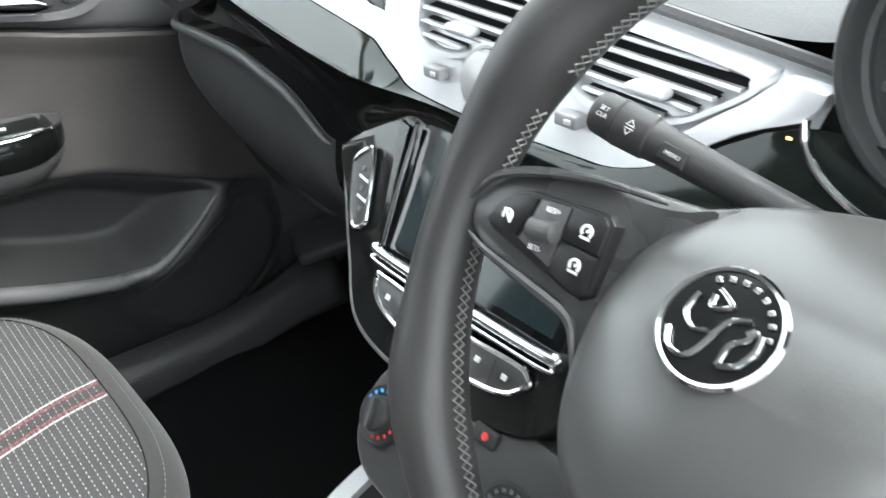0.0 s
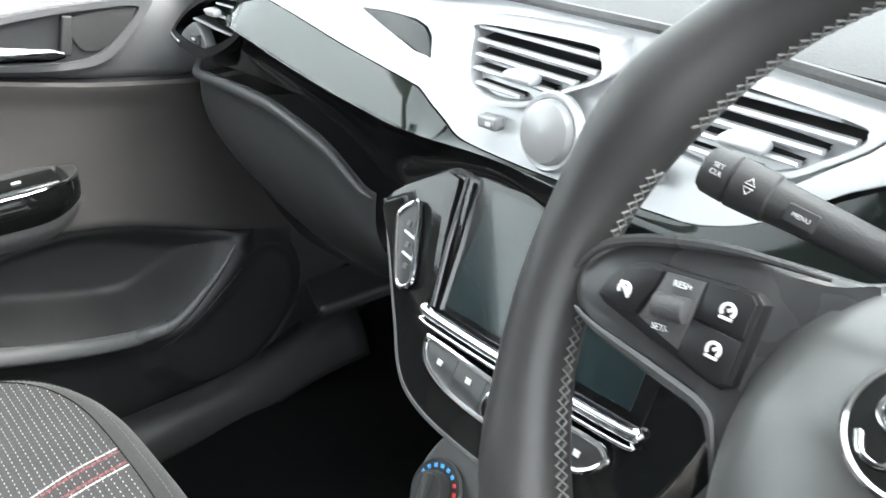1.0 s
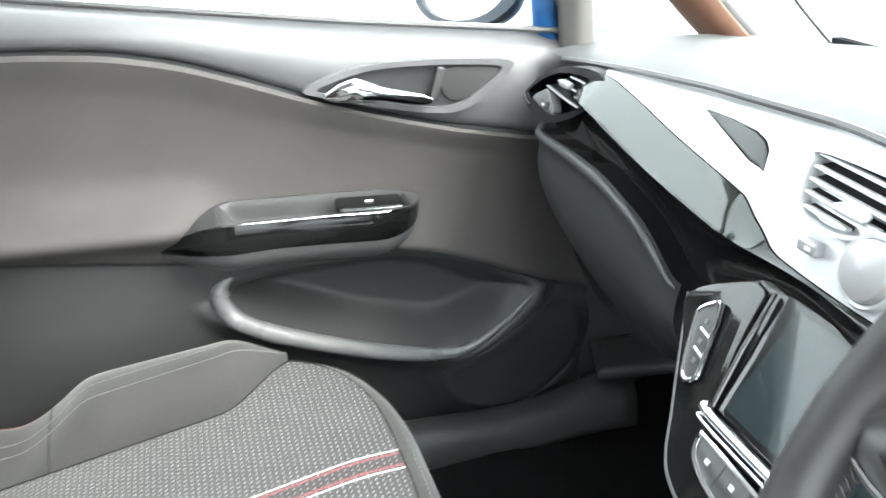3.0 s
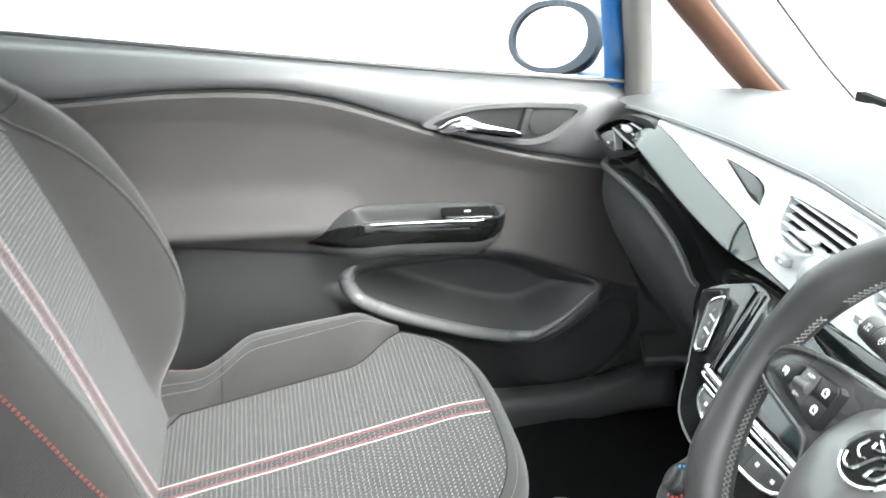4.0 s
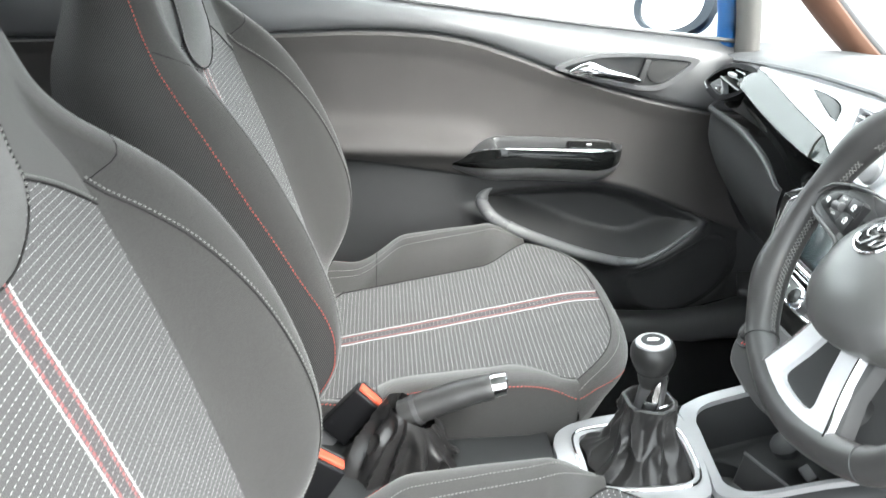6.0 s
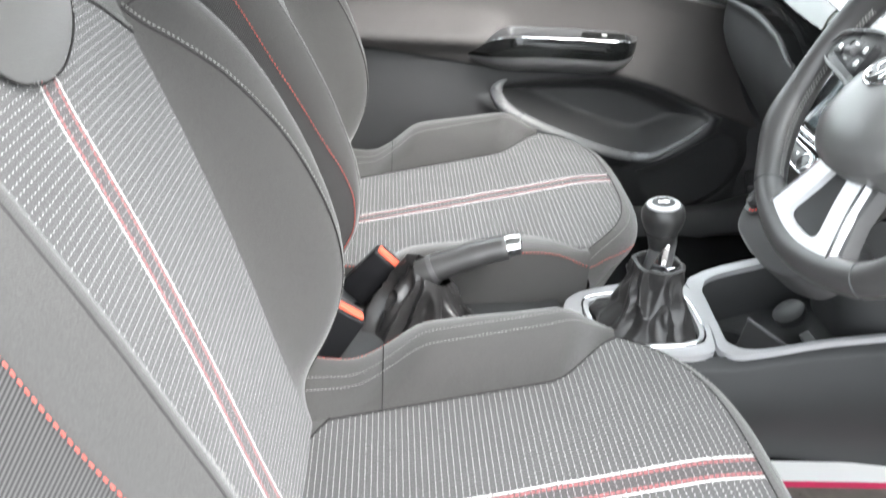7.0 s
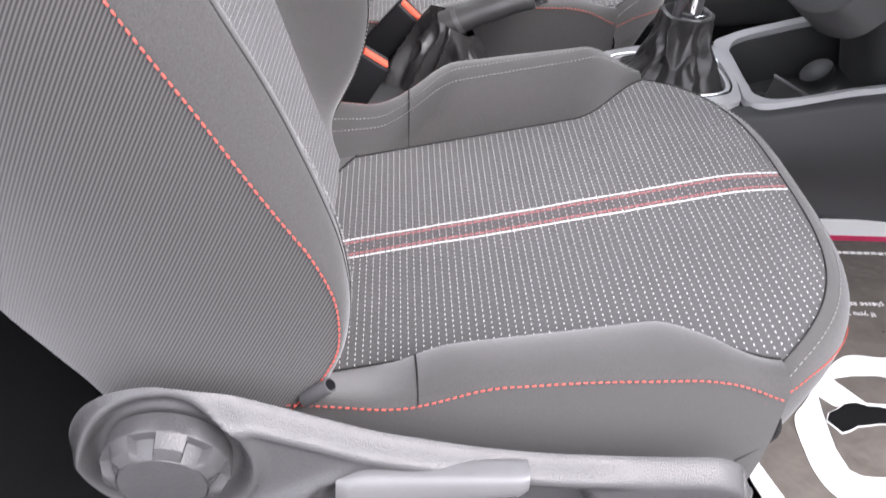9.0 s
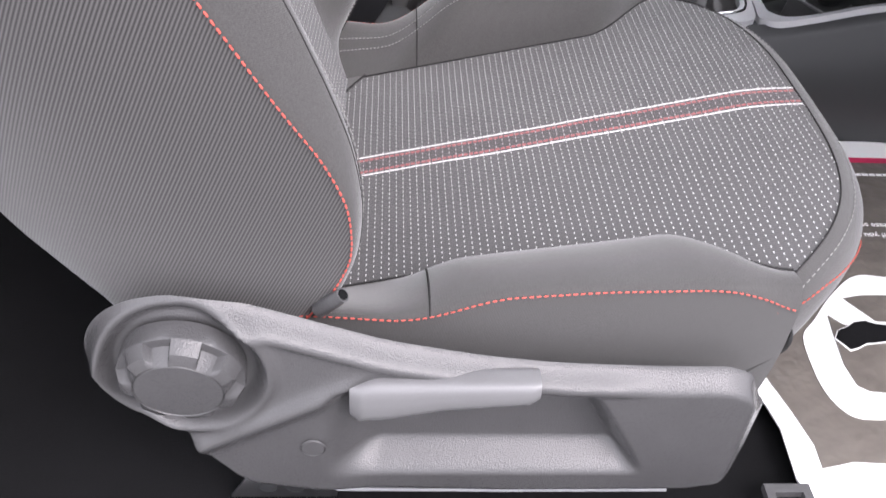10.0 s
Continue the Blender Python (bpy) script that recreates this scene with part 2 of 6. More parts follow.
def patch(name, f, na, nb, material, parent=None, label="", uv=None, thick=0.0, close_a=False, smooth=True):
    """A sheet of na x nb cells; f(a, b) gives a place for a, b in 0..1. uv(a, b) gives metres. thick: its depth behind."""
    av, bv = [i / na for i in range(na + 1)], [j / nb for j in range(nb + 1)]
    if close_a:
        av = av[:-1]
    verts = [tuple(f(a, b)) for a in av for b in bv]
    w = nb + 1
    ka = len(av)
    faces, uvs = [], []
    for i in range(na):
        for j in range(nb):
            i2 = (i + 1) % ka if close_a else i + 1
            faces.append((i * w + j, i2 * w + j, i2 * w + j + 1, i * w + j + 1))
            if uv:
                uvs += [uv(i / na, j / nb), uv((i + 1) / na, j / nb), uv((i + 1) / na, (j + 1) / nb), uv(i / na, (j + 1) / nb)]
    me = bpy.data.meshes.new(name)
    me.from_pydata(verts, [], faces)
    if uv:
        me.uv_layers.new(name="UVMap").data.foreach_set("uv", [c for q in uvs for c in q])
    ob = finish(new(name, me), material, parent, label, smooth)
    if thick:
        s = ob.modifiers.new("depth", "SOLIDIFY")
        s.thickness, s.offset = thick, 0.0
    return ob


def tube_mesh(bm, pts, r, n=8, closed=False, flat=1.0, up=None):
    """A round (or flattened) bar along pts; r: a number or one for each point."""
    pts = [Vector(p) for p in pts]
    rings = []
    k = len(pts)
    prev = None
    for i, p in enumerate(pts):
        if closed:
            d = pts[(i + 1) % k] - pts[i - 1]
        else:
            d = pts[min(i + 1, k - 1)] - pts[max(i - 1, 0)]
        d.normalize()
        ref = Vector(up) if up is not None else (prev if prev is not None else Vector((0, 0, 1)))
        if abs(d.dot(ref)) > 0.95:
            ref = Vector((1, 0, 0)) if abs(d.x) < 0.9 else Vector((0, 1, 0))
        side = d.cross(ref).normalized()
        nor = side.cross(d).normalized()
        if up is None:
            prev = nor
        rr = r[i] if isinstance(r, (list, tuple)) else r
        rings.append([bm.verts.new(p + side * (rr * math.cos(2 * math.pi * q / n)) + nor * (rr * flat * math.sin(2 * math.pi * q / n))) for q in range(n)])
    for i in range(k if closed else k - 1):
        a, b = rings[i], rings[(i + 1) % k]
        for q in range(n):
            bm.faces.new((a[q], a[(q + 1) % n], b[(q + 1) % n], b[q]))
    if not closed:
        bm.faces.new(rings[0][::-1])
        bm.faces.new(rings[-1])


def tube(name, pts, r, material, parent=None, label="", n=8, closed=False, flat=1.0, up=None):
    bm = bmesh.new()
    tube_mesh(bm, pts, r, n, closed, flat, up)
    return part(name, bm, material, parent, label)


def smooth_path(pts, steps=8, closed=False):
    """A smooth line through pts."""
    pts = [Vector(p) for p in pts]
    k, out = len(pts), []
    for i in range(k if closed else k - 1):
        if closed:
            p0, p1, p2, p3 = pts[i - 1], pts[i], pts[(i + 1) % k], pts[(i + 2) % k]
        else:
            p0, p1, p2, p3 = pts[max(i - 1, 0)], pts[i], pts[i + 1], pts[min(i + 2, k - 1)]
        for j in range(steps):
            t = j / steps
            out.append(0.5 * (2 * p1 + (p2 - p0) * t + (2 * p0 - 5 * p1 + 4 * p2 - p3) * t * t + (3 * p1 - p0 - 3 * p2 + p3) * t ** 3))
    if not closed:
        out.append(pts[-1])
    return out


def lerp_table(x, table):
    """Smooth value at x from (x, value) pairs."""
    if x <= table[0][0]:
        return table[0][1]
    for (a, va), (b, vb) in zip(table, table[1:]):
        if x <= b:
            t = (x - a) / (b - a)
            return va + (vb - va) * t
    return table[-1][1]


def ease(x, a, b):
    t = min(1.0, max(0.0, (x - a) / (b - a)))
    return t * t * (3 - 2 * t)


def soft_table(x, table, w=0.02):
    return sum(lerp_table(x + d * w, table) * k for d, k in ((-1, 0.25), (-0.5, 0.2), (0, 0.1), (0.5, 0.2), (1, 0.25)))


def stitches(name, pts, material, parent, length=0.0055, gap=0.0028, r=0.0007, label=""):
    """Single threads laid along a line, joined into one part."""
    pts = [Vector(p) for p in pts]
    bm = bmesh.new()
    total = sum((b - a).length for a, b in zip(pts, pts[1:]))
    def at(s):
        for a, b in zip(pts, pts[1:]):
            d = (b - a).length
            if s <= d:
                return a.lerp(b, s / d if d else 0)
            s -= d
        return pts[-1].copy()
    s = 0.0
    while s + length < total:
        a, b = at(s), at(s + length)
        tube_mesh(bm, [a, a.lerp(b, 0.15), a.lerp(b, 0.85), b], [r * 0.5, r, r, r * 0.5], 5)
        s += length + gap
    return part(name, bm, material, parent, label)


def plate(name, outline, place, depth, material, parent=None, label="", bevel=0.0, hole=None, steps=0):
    """A flat piece with the outline (p, q) pairs; place(p, q, d) puts it in the world, d from 0 (front) to -depth."""
    pts = outline
    if steps:
        pts = [(v.x, v.y) for v in smooth_path([(p, q, 0) for p, q in outline], steps, True)]
    bm = bmesh.new()
    if hole:
        hp = hole
        if steps:
            hp = [(v.x, v.y) for v in smooth_path([(p, q, 0) for p, q in hole], steps, True)]
        k = len(pts)
        assert len(hp) == k
        rings = [[bm.verts.new(place(p, q, d)) for p, q in ring] for ring, d in ((pts, 0), (hp, 0), (hp, -depth), (pts, -depth))]
        for a in range(4):
            for i in range(k):
                bm.faces.new((rings[a][i], rings[a][(i + 1) % k], rings[(a + 1) % 4][(i + 1) % k], rings[(a + 1) % 4][i]))
    else:
        cx, cy = sum(p for p, q in pts) / len(pts), sum(q for p, q in pts) / len(pts)
        def shrunk(e):
            out = []
            for p, q in pts:
                d = math.hypot(p - cx, q - cy) or 1
                out.append((p - (p - cx) / d * e, q - (q - cy) / d * e))
            return out
        levels = [(shrunk(bevel), 0), (shrunk(bevel * 0.3), -bevel * 0.3), (pts, -bevel), (pts, -depth)] if bevel else [(pts, 0), (pts, -depth)]
        rings = [[bm.verts.new(place(p, q, d)) for p, q in ring] for ring, d in levels]
        k = len(pts)
        for a, b in zip(rings, rings[1:]):
            for i in range(k):
                bm.faces.new((a[i], a[(i + 1) % k], b[(i + 1) % k], b[i]))
        bm.faces.new(rings[0])
        bm.faces.new(rings[-1][::-1])
    return part(name, bm, material, parent, label)


def block(name, size, m, material, parent=None, label="", bevel=0.003):
    """A box with rounded edges; size in metres about the pose m."""
    bm = bmesh.new()
    bmesh.ops.create_cube(bm, size=1.0)
    bmesh.ops.scale(bm, vec=size, verts=bm.verts[:])
    if bevel:
        bmesh.ops.bevel(bm, geom=bm.edges[:] + bm.verts[:], offset=bevel, segments=3, profile=0.6, affect="EDGES")
    bmesh.ops.transform(bm, matrix=m, verts=bm.verts[:])
    return part(name, bm, material, parent, label)


def turned(name, profile, m, material, parent=None, label="", n=32, squash=1.0):
    """A round thing from (radius, height) pairs, about the z axis of the pose m."""
    bm = bmesh.new()
    rings = [[bm.verts.new(m @ Vector((r * math.cos(2 * math.pi * i / n), squash * r * math.sin(2 * math.pi * i / n), h))) for i in range(n)] for r, h in profile]
    for a, b in zip(rings, rings[1:]):
        for i in range(n):
            bm.faces.new((a[i], a[(i + 1) % n], b[(i + 1) % n], b[i]))
    if profile[0][0] > 1e-6 and profile[-1][0] > 1e-6:
        for i in range(n):
            bm.faces.new((rings[-1][i], rings[-1][(i + 1) % n], rings[0][(i + 1) % n], rings[0][i]))
    else:
        bm.faces.new(rings[0][::-1])
        bm.faces.new(rings[-1])
    return part(name, bm, material, parent, label)


def writing(name, text, size, m, material, parent=None, label=""):
    cu = bpy.data.curves.new(name, "FONT")
    cu.body, cu.size, cu.align_x, cu.align_y, cu.extrude = text, size, "CENTER", "CENTER", 0.0002
    tmp = bpy.data.objects.new(name, cu)
    scene.collection.objects.link(tmp)
    bpy.context.view_layer.update()
    me = bpy.data.meshes.new_from_object(tmp)
    bpy.data.objects.remove(tmp)
    bpy.data.curves.remove(cu)
    me.transform(m)
    return finish(new(name, me), material, parent, label, smooth=False)


def frame_of(origin, right, up):
    """A pose whose x runs along right and y near up."""
    x = Vector(right).normalized()
    z = x.cross(Vector(up)).normalized()
    y = z.cross(x)
    m = Matrix((x, y, z)).transposed().to_4x4()
    m.translation = origin
    return m


# ---- the setting: ground, floor, shell ----
FLOOR = 0.11
tagged(patch("ground", lambda a, b: ((a - 0.5) * 400, (b - 0.5) * 400, -0.20), 4, 4, CONCRETE, None), "pale concrete ground around the parked car", "ground", kind="structure")


def floor_height(x, y):
    z = FLOOR + 0.012 * noise.noise(Vector((x * 6, y * 6, 1)))
    z += 0.26 * ease(x, 0.42, 0.72)
    z += 0.055 * ease(abs(y), 0.10, 0.05)
    return z


tagged(patch("floor", lambda a, b: (-1.35 + 2.15 * a, -0.74 + 1.48 * b, floor_height(-1.35 + 2.15 * a, -0.74 + 1.48 * b)), 60, 44, CARPET), "black carpeted car floor with a raised footwell front", "floor", kind="structure")
tagged(patch("ceiling", lambda a, b: (-1.36 + 1.26 * a, -0.58 + 1.16 * b, 1.18 + 0.05 * math.sin(math.pi * b)), 12, 12, HEADLINER, thick=0.03), "pale grey headliner", "ceiling", kind="structure")
# unseen full-height wall, added to keep light from behind off the seats
tagged(block("wall_rear", (0.05, 1.5, 1.12), pose(-1.38, 0, 0.66), PLASTIC_SOFT, bevel=0.01), "plain dark rear wall, added out of view to block light", "wall", kind="structure")
# door sill beside the driver's seat
tagged(patch("door_sill", lambda a, b: (-1.35 + 2.2 * a, -0.80 + 0.09 * b, 0.10 + 0.05 * math.sin(math.pi * b)), 30, 8, PLASTIC_SOFT, thick=0.02), "black plastic sill of the open driver door", "door sill", kind="structure")
# dark carpet behind the seat side, carried up to the roof to block light
tagged(patch("side_screen_rear", lambda a, b: (-1.35 + (0.50 - 0.12 * b) * a, -0.73 - 0.02 * math.sin(math.pi * b) + 0.16 * b * b, 0.10 + 1.08 * b), 8, 14, CARPET, thick=0.03), "black carpeted rear side, its upper part added to block light", "side trim", kind="structure")


# ---- seats ----
def cushion_top(u):
    return 0.262 + 0.105 * ((u + 0.43) / 0.43) - 0.010 * ease(u, -0.06, 0.03)


def cushion_front(v):
    return 0.031 - 0.112 * min(1.0, abs(v) / 0.262) ** 3.4


def fabric_half(u):
    return 0.176 + 0.064 * ease(u, -0.175, -0.080)


def bolster_rise(u, side=1):
    if side > 0:
        return 0.054 * ease(u, -0.405, -0.31) * (1 - ease(u, -0.165, -0.075)) + 0.004
    return (0.013 + 0.11 * max(0.0, -u - 0.15)) * ease(u, -0.405, -0.335) * (1 - ease(u, -0.140, -0.078)) + 0.004


SEAM = [(-0.50, 0.322), (-0.436, 0.319), (-0.385, 0.315), (-0.36, 0.321), (-0.315, 0.340), (-0.24, 0.348), (-0.15, 0.352), (-0.12, 0.346), (-0.085, 0.329)]


def seam_height(u, side):
    return soft_table(u, SEAM, 0.012) - (0.034 * (1 - ease(u, -0.42, -0.32)) if side > 0 else 0.0)


def bezier(p, t):
    s = 1 - t
    return [s ** 3 * a + 3 * s * s * t * b + 3 * s * t * t * c + t ** 3 * d for a, b, c, d in zip(*p)]


CENTRE = [(0.20, -0.42), (0.25, -0.440), (0.30, -0.461), (0.36, -0.483), (0.44, -0.511), (0.52, -0.541), (0.59, -0.569), (0.65, -0.595), (0.70, -0.617), (0.76, -0.634), (0.82, -0.648), (0.92, -0.672), (1.0, -0.700)]
EDGE = [(0.20, -0.500), (0.26, -0.474), (0.304, -0.448), (0.352, -0.424), (0.40, -0.414), (0.452, -0.417), (0.50, -0.430), (0.57, -0.458), (0.646, -0.500), (0.70, -0.538), (0.74, -0.578), (0.77, -0.614), (0.80, -0.640), (0.86, -0.660), (0.92, -0.682), (1.0, -0.715)]
RED_LINE = [(0.20, -0.525), (0.26, -0.494), (0.31, -0.462), (0.362, -0.427), (0.409, -0.420), (0.455, -0.431), (0.51, -0.466), (0.56, -0.495), (0.595, -0.518), (0.673, -0.568), (0.72, -0.604), (0.77, -0.648), (0.82, -0.675), (0.92, -0.702), (1.0, -0.735)]
HALF = [(0.20, 0.235), (0.27, 0.258), (0.40, 0.274), (0.52, 0.280), (0.62, 0.278), (0.69, 0.266), (0.74, 0.242), (0.77, 0.214), (0.79, 0.190), (0.84, 0.170), (0.94, 0.152), (0.99, 0.12)]
REAR = [(0.20, -0.560), (0.286, -0.625), (0.37, -0.672), (0.50, -0.715), (0.60, -0.745), (0.75, -0.775), (0.85, -0.765), (0.95, -0.775), (1.0, -0.76)]
PANEL = [(0.20, 0.165), (0.34, 0.176), (0.46, 0.188), (0.56, 0.196), (0.66, 0.200), (0.72, 0.196), (0.75, 0.180), (0.78, 0.150), (0.82, 0.125), (1.0, 0.095)]
BACK_LOW, BACK_TOP = 0.225, 0.985


def back_point(w, side, t):
    """A point of the seat back's front face: t = 0 at the panel's edge, 1 at the outer edge."""
    c, e, h, p = soft_table(w, CENTRE), soft_table(w, EDGE), soft_table(w, HALF), soft_table(w, PANEL)
    q = soft_table(w, RED_LINE)
    if t < 0.7:
        u = t / 0.7
        v, x = bezier(((p, c), (p + (h - p) * 0.40, c + (e - c) * 0.22), (h - 0.045, e), (h - 0.014, e)), u)
    else:
        u = (t - 0.7) / 0.3 * math.pi / 2
        v, x = h - 0.014 + 0.018 * math.sin(u), q + (e - q) * math.cos(u)
    return Vector((x, side * v, w))


TONGUE = [(0.714, 0.003), (0.7155, 0.022), (0.721, 0.042), (0.730, 0.062), (0.744, 0.080), (0.758, 0.088), (0.772, 0.088), (0.784, 0.085), (0.82, 0.085), (0.90, 0.088), (0.98, 0.088)]


def build_seat(name, label, origin):
    seat = thing(name, label, "car seat", "front seats", origin)
    # woven middle of the cushion
    def mid(a, b):
        u = -0.50 + a * (0.50 + 0.0)
        c = 2 * b - 1
        vb = fabric_half(u)
        v = c * vb
        lim = cushion_front(v) - 0.030
        u = -0.50 + a * (lim + 0.50)
        v = c * fabric_half(u)
        return (u, v, cushion_top(u) - 0.002 * (1 - c * c) * ease(u, -0.02, -0.30) + 0.0007 * noise.noise(Vector((u * 22, v * 22, 2))))
    patch("cushion_fabric", mid, 56, 40, WOVEN, seat, "woven grey cloth with white dashes and a red and white stripe", uv=lambda a, b: (mid(a, b)[0], mid(a, b)[1]))
    for side in (1, -1):
        def roll(a, b, side=side):
            u = -0.50 + a * 0.415
            w0, vb, r, sm = cushion_top(u), fabric_half(u), bolster_rise(u, side), seam_height(u, side)
            p = ((vb, w0), (vb + 0.006 + 0.01 * (1 - r / 0.066), w0 + r * 1.25), (0.262, max(w0 + r * 1.30, sm + 0.012)), (0.268, sm))
            v, w = bezier(p, b)
            return (u, side * v, w)
        patch("cushion_bolster", roll, 50, 16, CLOTH, seat, "plain grey cloth bolster", uv=lambda a, b: (a * 0.42, b * 0.12))
        def skirt(a, b, side=side):
            u = -0.50 + a * 0.415
            sm = seam_height(u, side)
            low = 0.222 + 0.035 * ease(u, -0.38, -0.48)
            return (u, side * (0.268 + 0.004 * math.sin(math.pi * b) - 0.008 * b), sm + (low - sm) * b)
        patch("cushion_side", skirt, 40, 8, CLOTH, seat, "plain grey cloth side", uv=lambda a, b: (a * 0.42, b * 0.09))
        stitches("red_stitching", [(x, y + side * 0.0012, z) for x, y, z in (roll(i / 80, 1.0) for i in range(81))], RED_THREAD, seat, 0.0036, 0.0018, 0.00065, "red stitched seam")
        for across in (0.42, 0.56) if side > 0 else ():
            stitches("pale_stitching", [(x, y, z + 0.001) for x, y, z in (roll(0.02 + 0.96 * i / 80, across) for i in range(81))], GREY_THREAD, seat, 0.0028, 0.0017, 0.0006)
        tube("bolster_joint", [roll(0.325, i / 10) for i in range(11)], 0.0009, SEAM_DARK, seat, n=5)
        tube("fabric_seam", [Vector(roll(i / 60, 0.0)) + Vector((0, 0, 0.0003)) for i in range(61)], 0.0014, SEAM_DARK, seat, n=5)
    # plain border round the rear of the woven middle
    for side in (1,):
        def border(a, b, side=side):
            v = 0.176 * a
            u = -0.50 + b * (0.012 + 0.063 * a ** 2.2)
            c = v / fabric_half(u)
            return (u, side * v, cushion_top(u) - 0.002 * (1 - c * c) * ease(u, -0.02, -0.30) + 0.0022)
        patch("cushion_border", border, 24, 10, CLOTH, seat, "plain grey cloth border", uv=lambda a, b: (a * 0.18, b * 0.1))
        tube("border_seam", [Vector(border(i / 24, 1.0)) + Vector((0, 0, 0.0003)) for i in range(25)], 0.0012, SEAM_DARK, seat, n=5)
    # rounded front
    def nose(a, b):
        c = 2 * a - 1
        v = 0.268 * math.sin(c * math.pi / 2) if abs(c) < 1 else 0.268 * c
        f = cushion_front(v)
        top = cushion_top(f - 0.03)
        edge = ease(abs(v), 0.235, 0.268)
        top = top * (1 - edge) + 0.330 * edge
        p = ((f - 0.030, top), (f - 0.004, top - 0.002), (f + 0.012, top - 0.040), (f - 0.006, top - 0.050)) if b < 0.5 else ((f - 0.006, top - 0.050), (f - 0.012, top - 0.06), (f - 0.022, 0.270), (f - 0.045, 0.225))
        t = b * 2 if b < 0.5 else b * 2 - 1
        u, w = bezier(p, t)
        return (u, v, w)
    patch("cushion_nose", nose, 60, 20, CLOTH, seat, "plain grey cloth front edge", uv=lambda a, b: (a * 0.55, b * 0.13))
    tube("nose_seam", [Vector(nose(0.06 + 0.88 * i / 60, 0.0)) + Vector((0, 0, 0.0004)) for i in range(61)], 0.0008, SEAM_DARK, seat, n=5)
    stitches("pale_stitching", [Vector(nose(0.05 + 0.90 * i / 90, 0.10)) + Vector((0, 0, 0.0008)) for i in range(91)], GREY_THREAD, seat, 0.0042, 0.0026, 0.0005)
    for lo, hi in ((0.0, 0.28), (0.72, 1.0)):
        stitches("red_stitching", [Vector(nose(lo + (hi - lo) * i / 40, 0.05 + 0.55 * (1 - abs(2 * (lo + (hi - lo) * i / 40) - 1)))) + Vector((0.0012, 0, 0)) for i in range(41)], RED_THREAD, seat, 0.0036, 0.0018, 0.00065, "red stitched seam")
    # seat back: woven middle, bolsters, sides and rear
    def fabric_top(c):
        k = max(0.0, (abs(c) - 0.45) / 0.55)
        return 0.764 - 0.066 * k ** 1.4
    def panel(a, b):
        c = 2 * b - 1
        w = BACK_LOW + a * (fabric_top(c) - BACK_LOW)
        return (soft_table(w, CENTRE) - 0.004 * (1 - c * c), c * soft_table(w, PANEL), w)
    patch("back_fabric", panel, 64, 36, WOVEN, seat, "woven grey cloth with white dashes and a red and white stripe", uv=lambda a, b: (panel(a, b)[2] * 1.08, panel(a, b)[1]))
    def head(a, b):
        c = 2 * b - 1
        w = fabric_top(c) + a * (BACK_TOP - fabric_top(c))
        return (soft_table(w, CENTRE) - 0.004 * (1 - c * c) * (1 - a), c * soft_table(w, PANEL), w)
    patch("headrest_face", head, 26, 36, CLOTH, seat, "plain grey cloth of the built-in headrest", uv=lambda a, b: (a * 0.26, b * 0.2))
    top_line = [Vector(panel(1.0, i / 48)) + Vector((0.0008, 0, 0.0004)) for i in range(49)]
    tube("fabric_seam", top_line, 0.0012, SEAM_DARK, seat, n=5)
    stitches("pale_stitching", [p + Vector((0.0008, 0, 0.0040)) for p in top_line], GREY_THREAD, seat, 0.0032, 0.0019, 0.0006, "pale stitched seam")
    for side in (1, -1):
        f = lambda a, b, side=side: back_point(BACK_LOW + a * (BACK_TOP - BACK_LOW), side, b)
        patch("back_bolster", f, 90, 26, CLOTH, seat, "plain grey cloth bolster", uv=lambda a, b: (a * 0.80, b * 0.16))
        def flank(a, b, side=side):
            w = BACK_LOW + a * (BACK_TOP - BACK_LOW)
            e = back_point(w, side, 1.0)
            r = soft_table(w, REAR)
            bulge = 0.012 * math.sin(math.pi * min(1, b * 1.1))
            return (e.x + (r - e.x) * b, side * (abs(e.y) + bulge - 0.05 * b ** 3), w)
        patch("back_side", flank, 70, 14, TWILL, seat, "ribbed dark grey cloth side", uv=lambda a, b, flank=flank: (flank(a, b)[0], flank(a, b)[2]))
        line = [f((i / 140), 1.0) + Vector((0.0004, side * 0.0014, 0)) for i in range(4, 139)]
        stitches("red_stitching", line, RED_THREAD, seat, 0.0037, 0.0019, 0.0007, "red stitched seam")
        tube("back_piping", [f(i / 90, 0.74) for i in range(6, 62)], 0.0005, SEAM_DARK, seat, n=5)
        # the curved double seam across the bolster
        arc = [f((w - BACK_LOW) / (BACK_TOP - BACK_LOW), t) for w, t in ((0.722, 0.0), (0.705, 0.10), (0.685, 0.24), (0.655, 0.37), (0.615, 0.46), (0.575, 0.52), (0.52, 0.57), (0.46, 0.61), (0.40, 0.63), (0.34, 0.61), (0.28, 0.57))]
        arc = [p + Vector((0.0013, side * 0.0004, 0.0005)) for p in smooth_path(arc, 12)]
        tube("bolster_seam", arc, 0.0009, SEAM_DARK, seat, n=5)
        stitches("pale_stitching", [p + Vector((0.0010, 0, 0.004)) for p in arc], GREY_THREAD, seat, 0.0032, 0.0019, 0.0006, "pale stitched seam")
        tube("shoulder_seam", [f((0.722 + 0.052 * t - BACK_LOW) / (BACK_TOP - BACK_LOW), 0.04 + 0.94 * t) + Vector((0.0008, 0, 0)) for t in (0, 0.15, 0.3, 0.45, 0.6, 0.75, 0.9, 1.0)], 0.0007, SEAM_DARK, seat, n=5)

        # headrest tongue seam
        tongue = [(soft_table(w, CENTRE) + 0.0025, side * v, w) for w, v in TONGUE]
        tube("headrest_seam", smooth_path(tongue, 6), 0.0010, SEAM_DARK, seat, n=5)
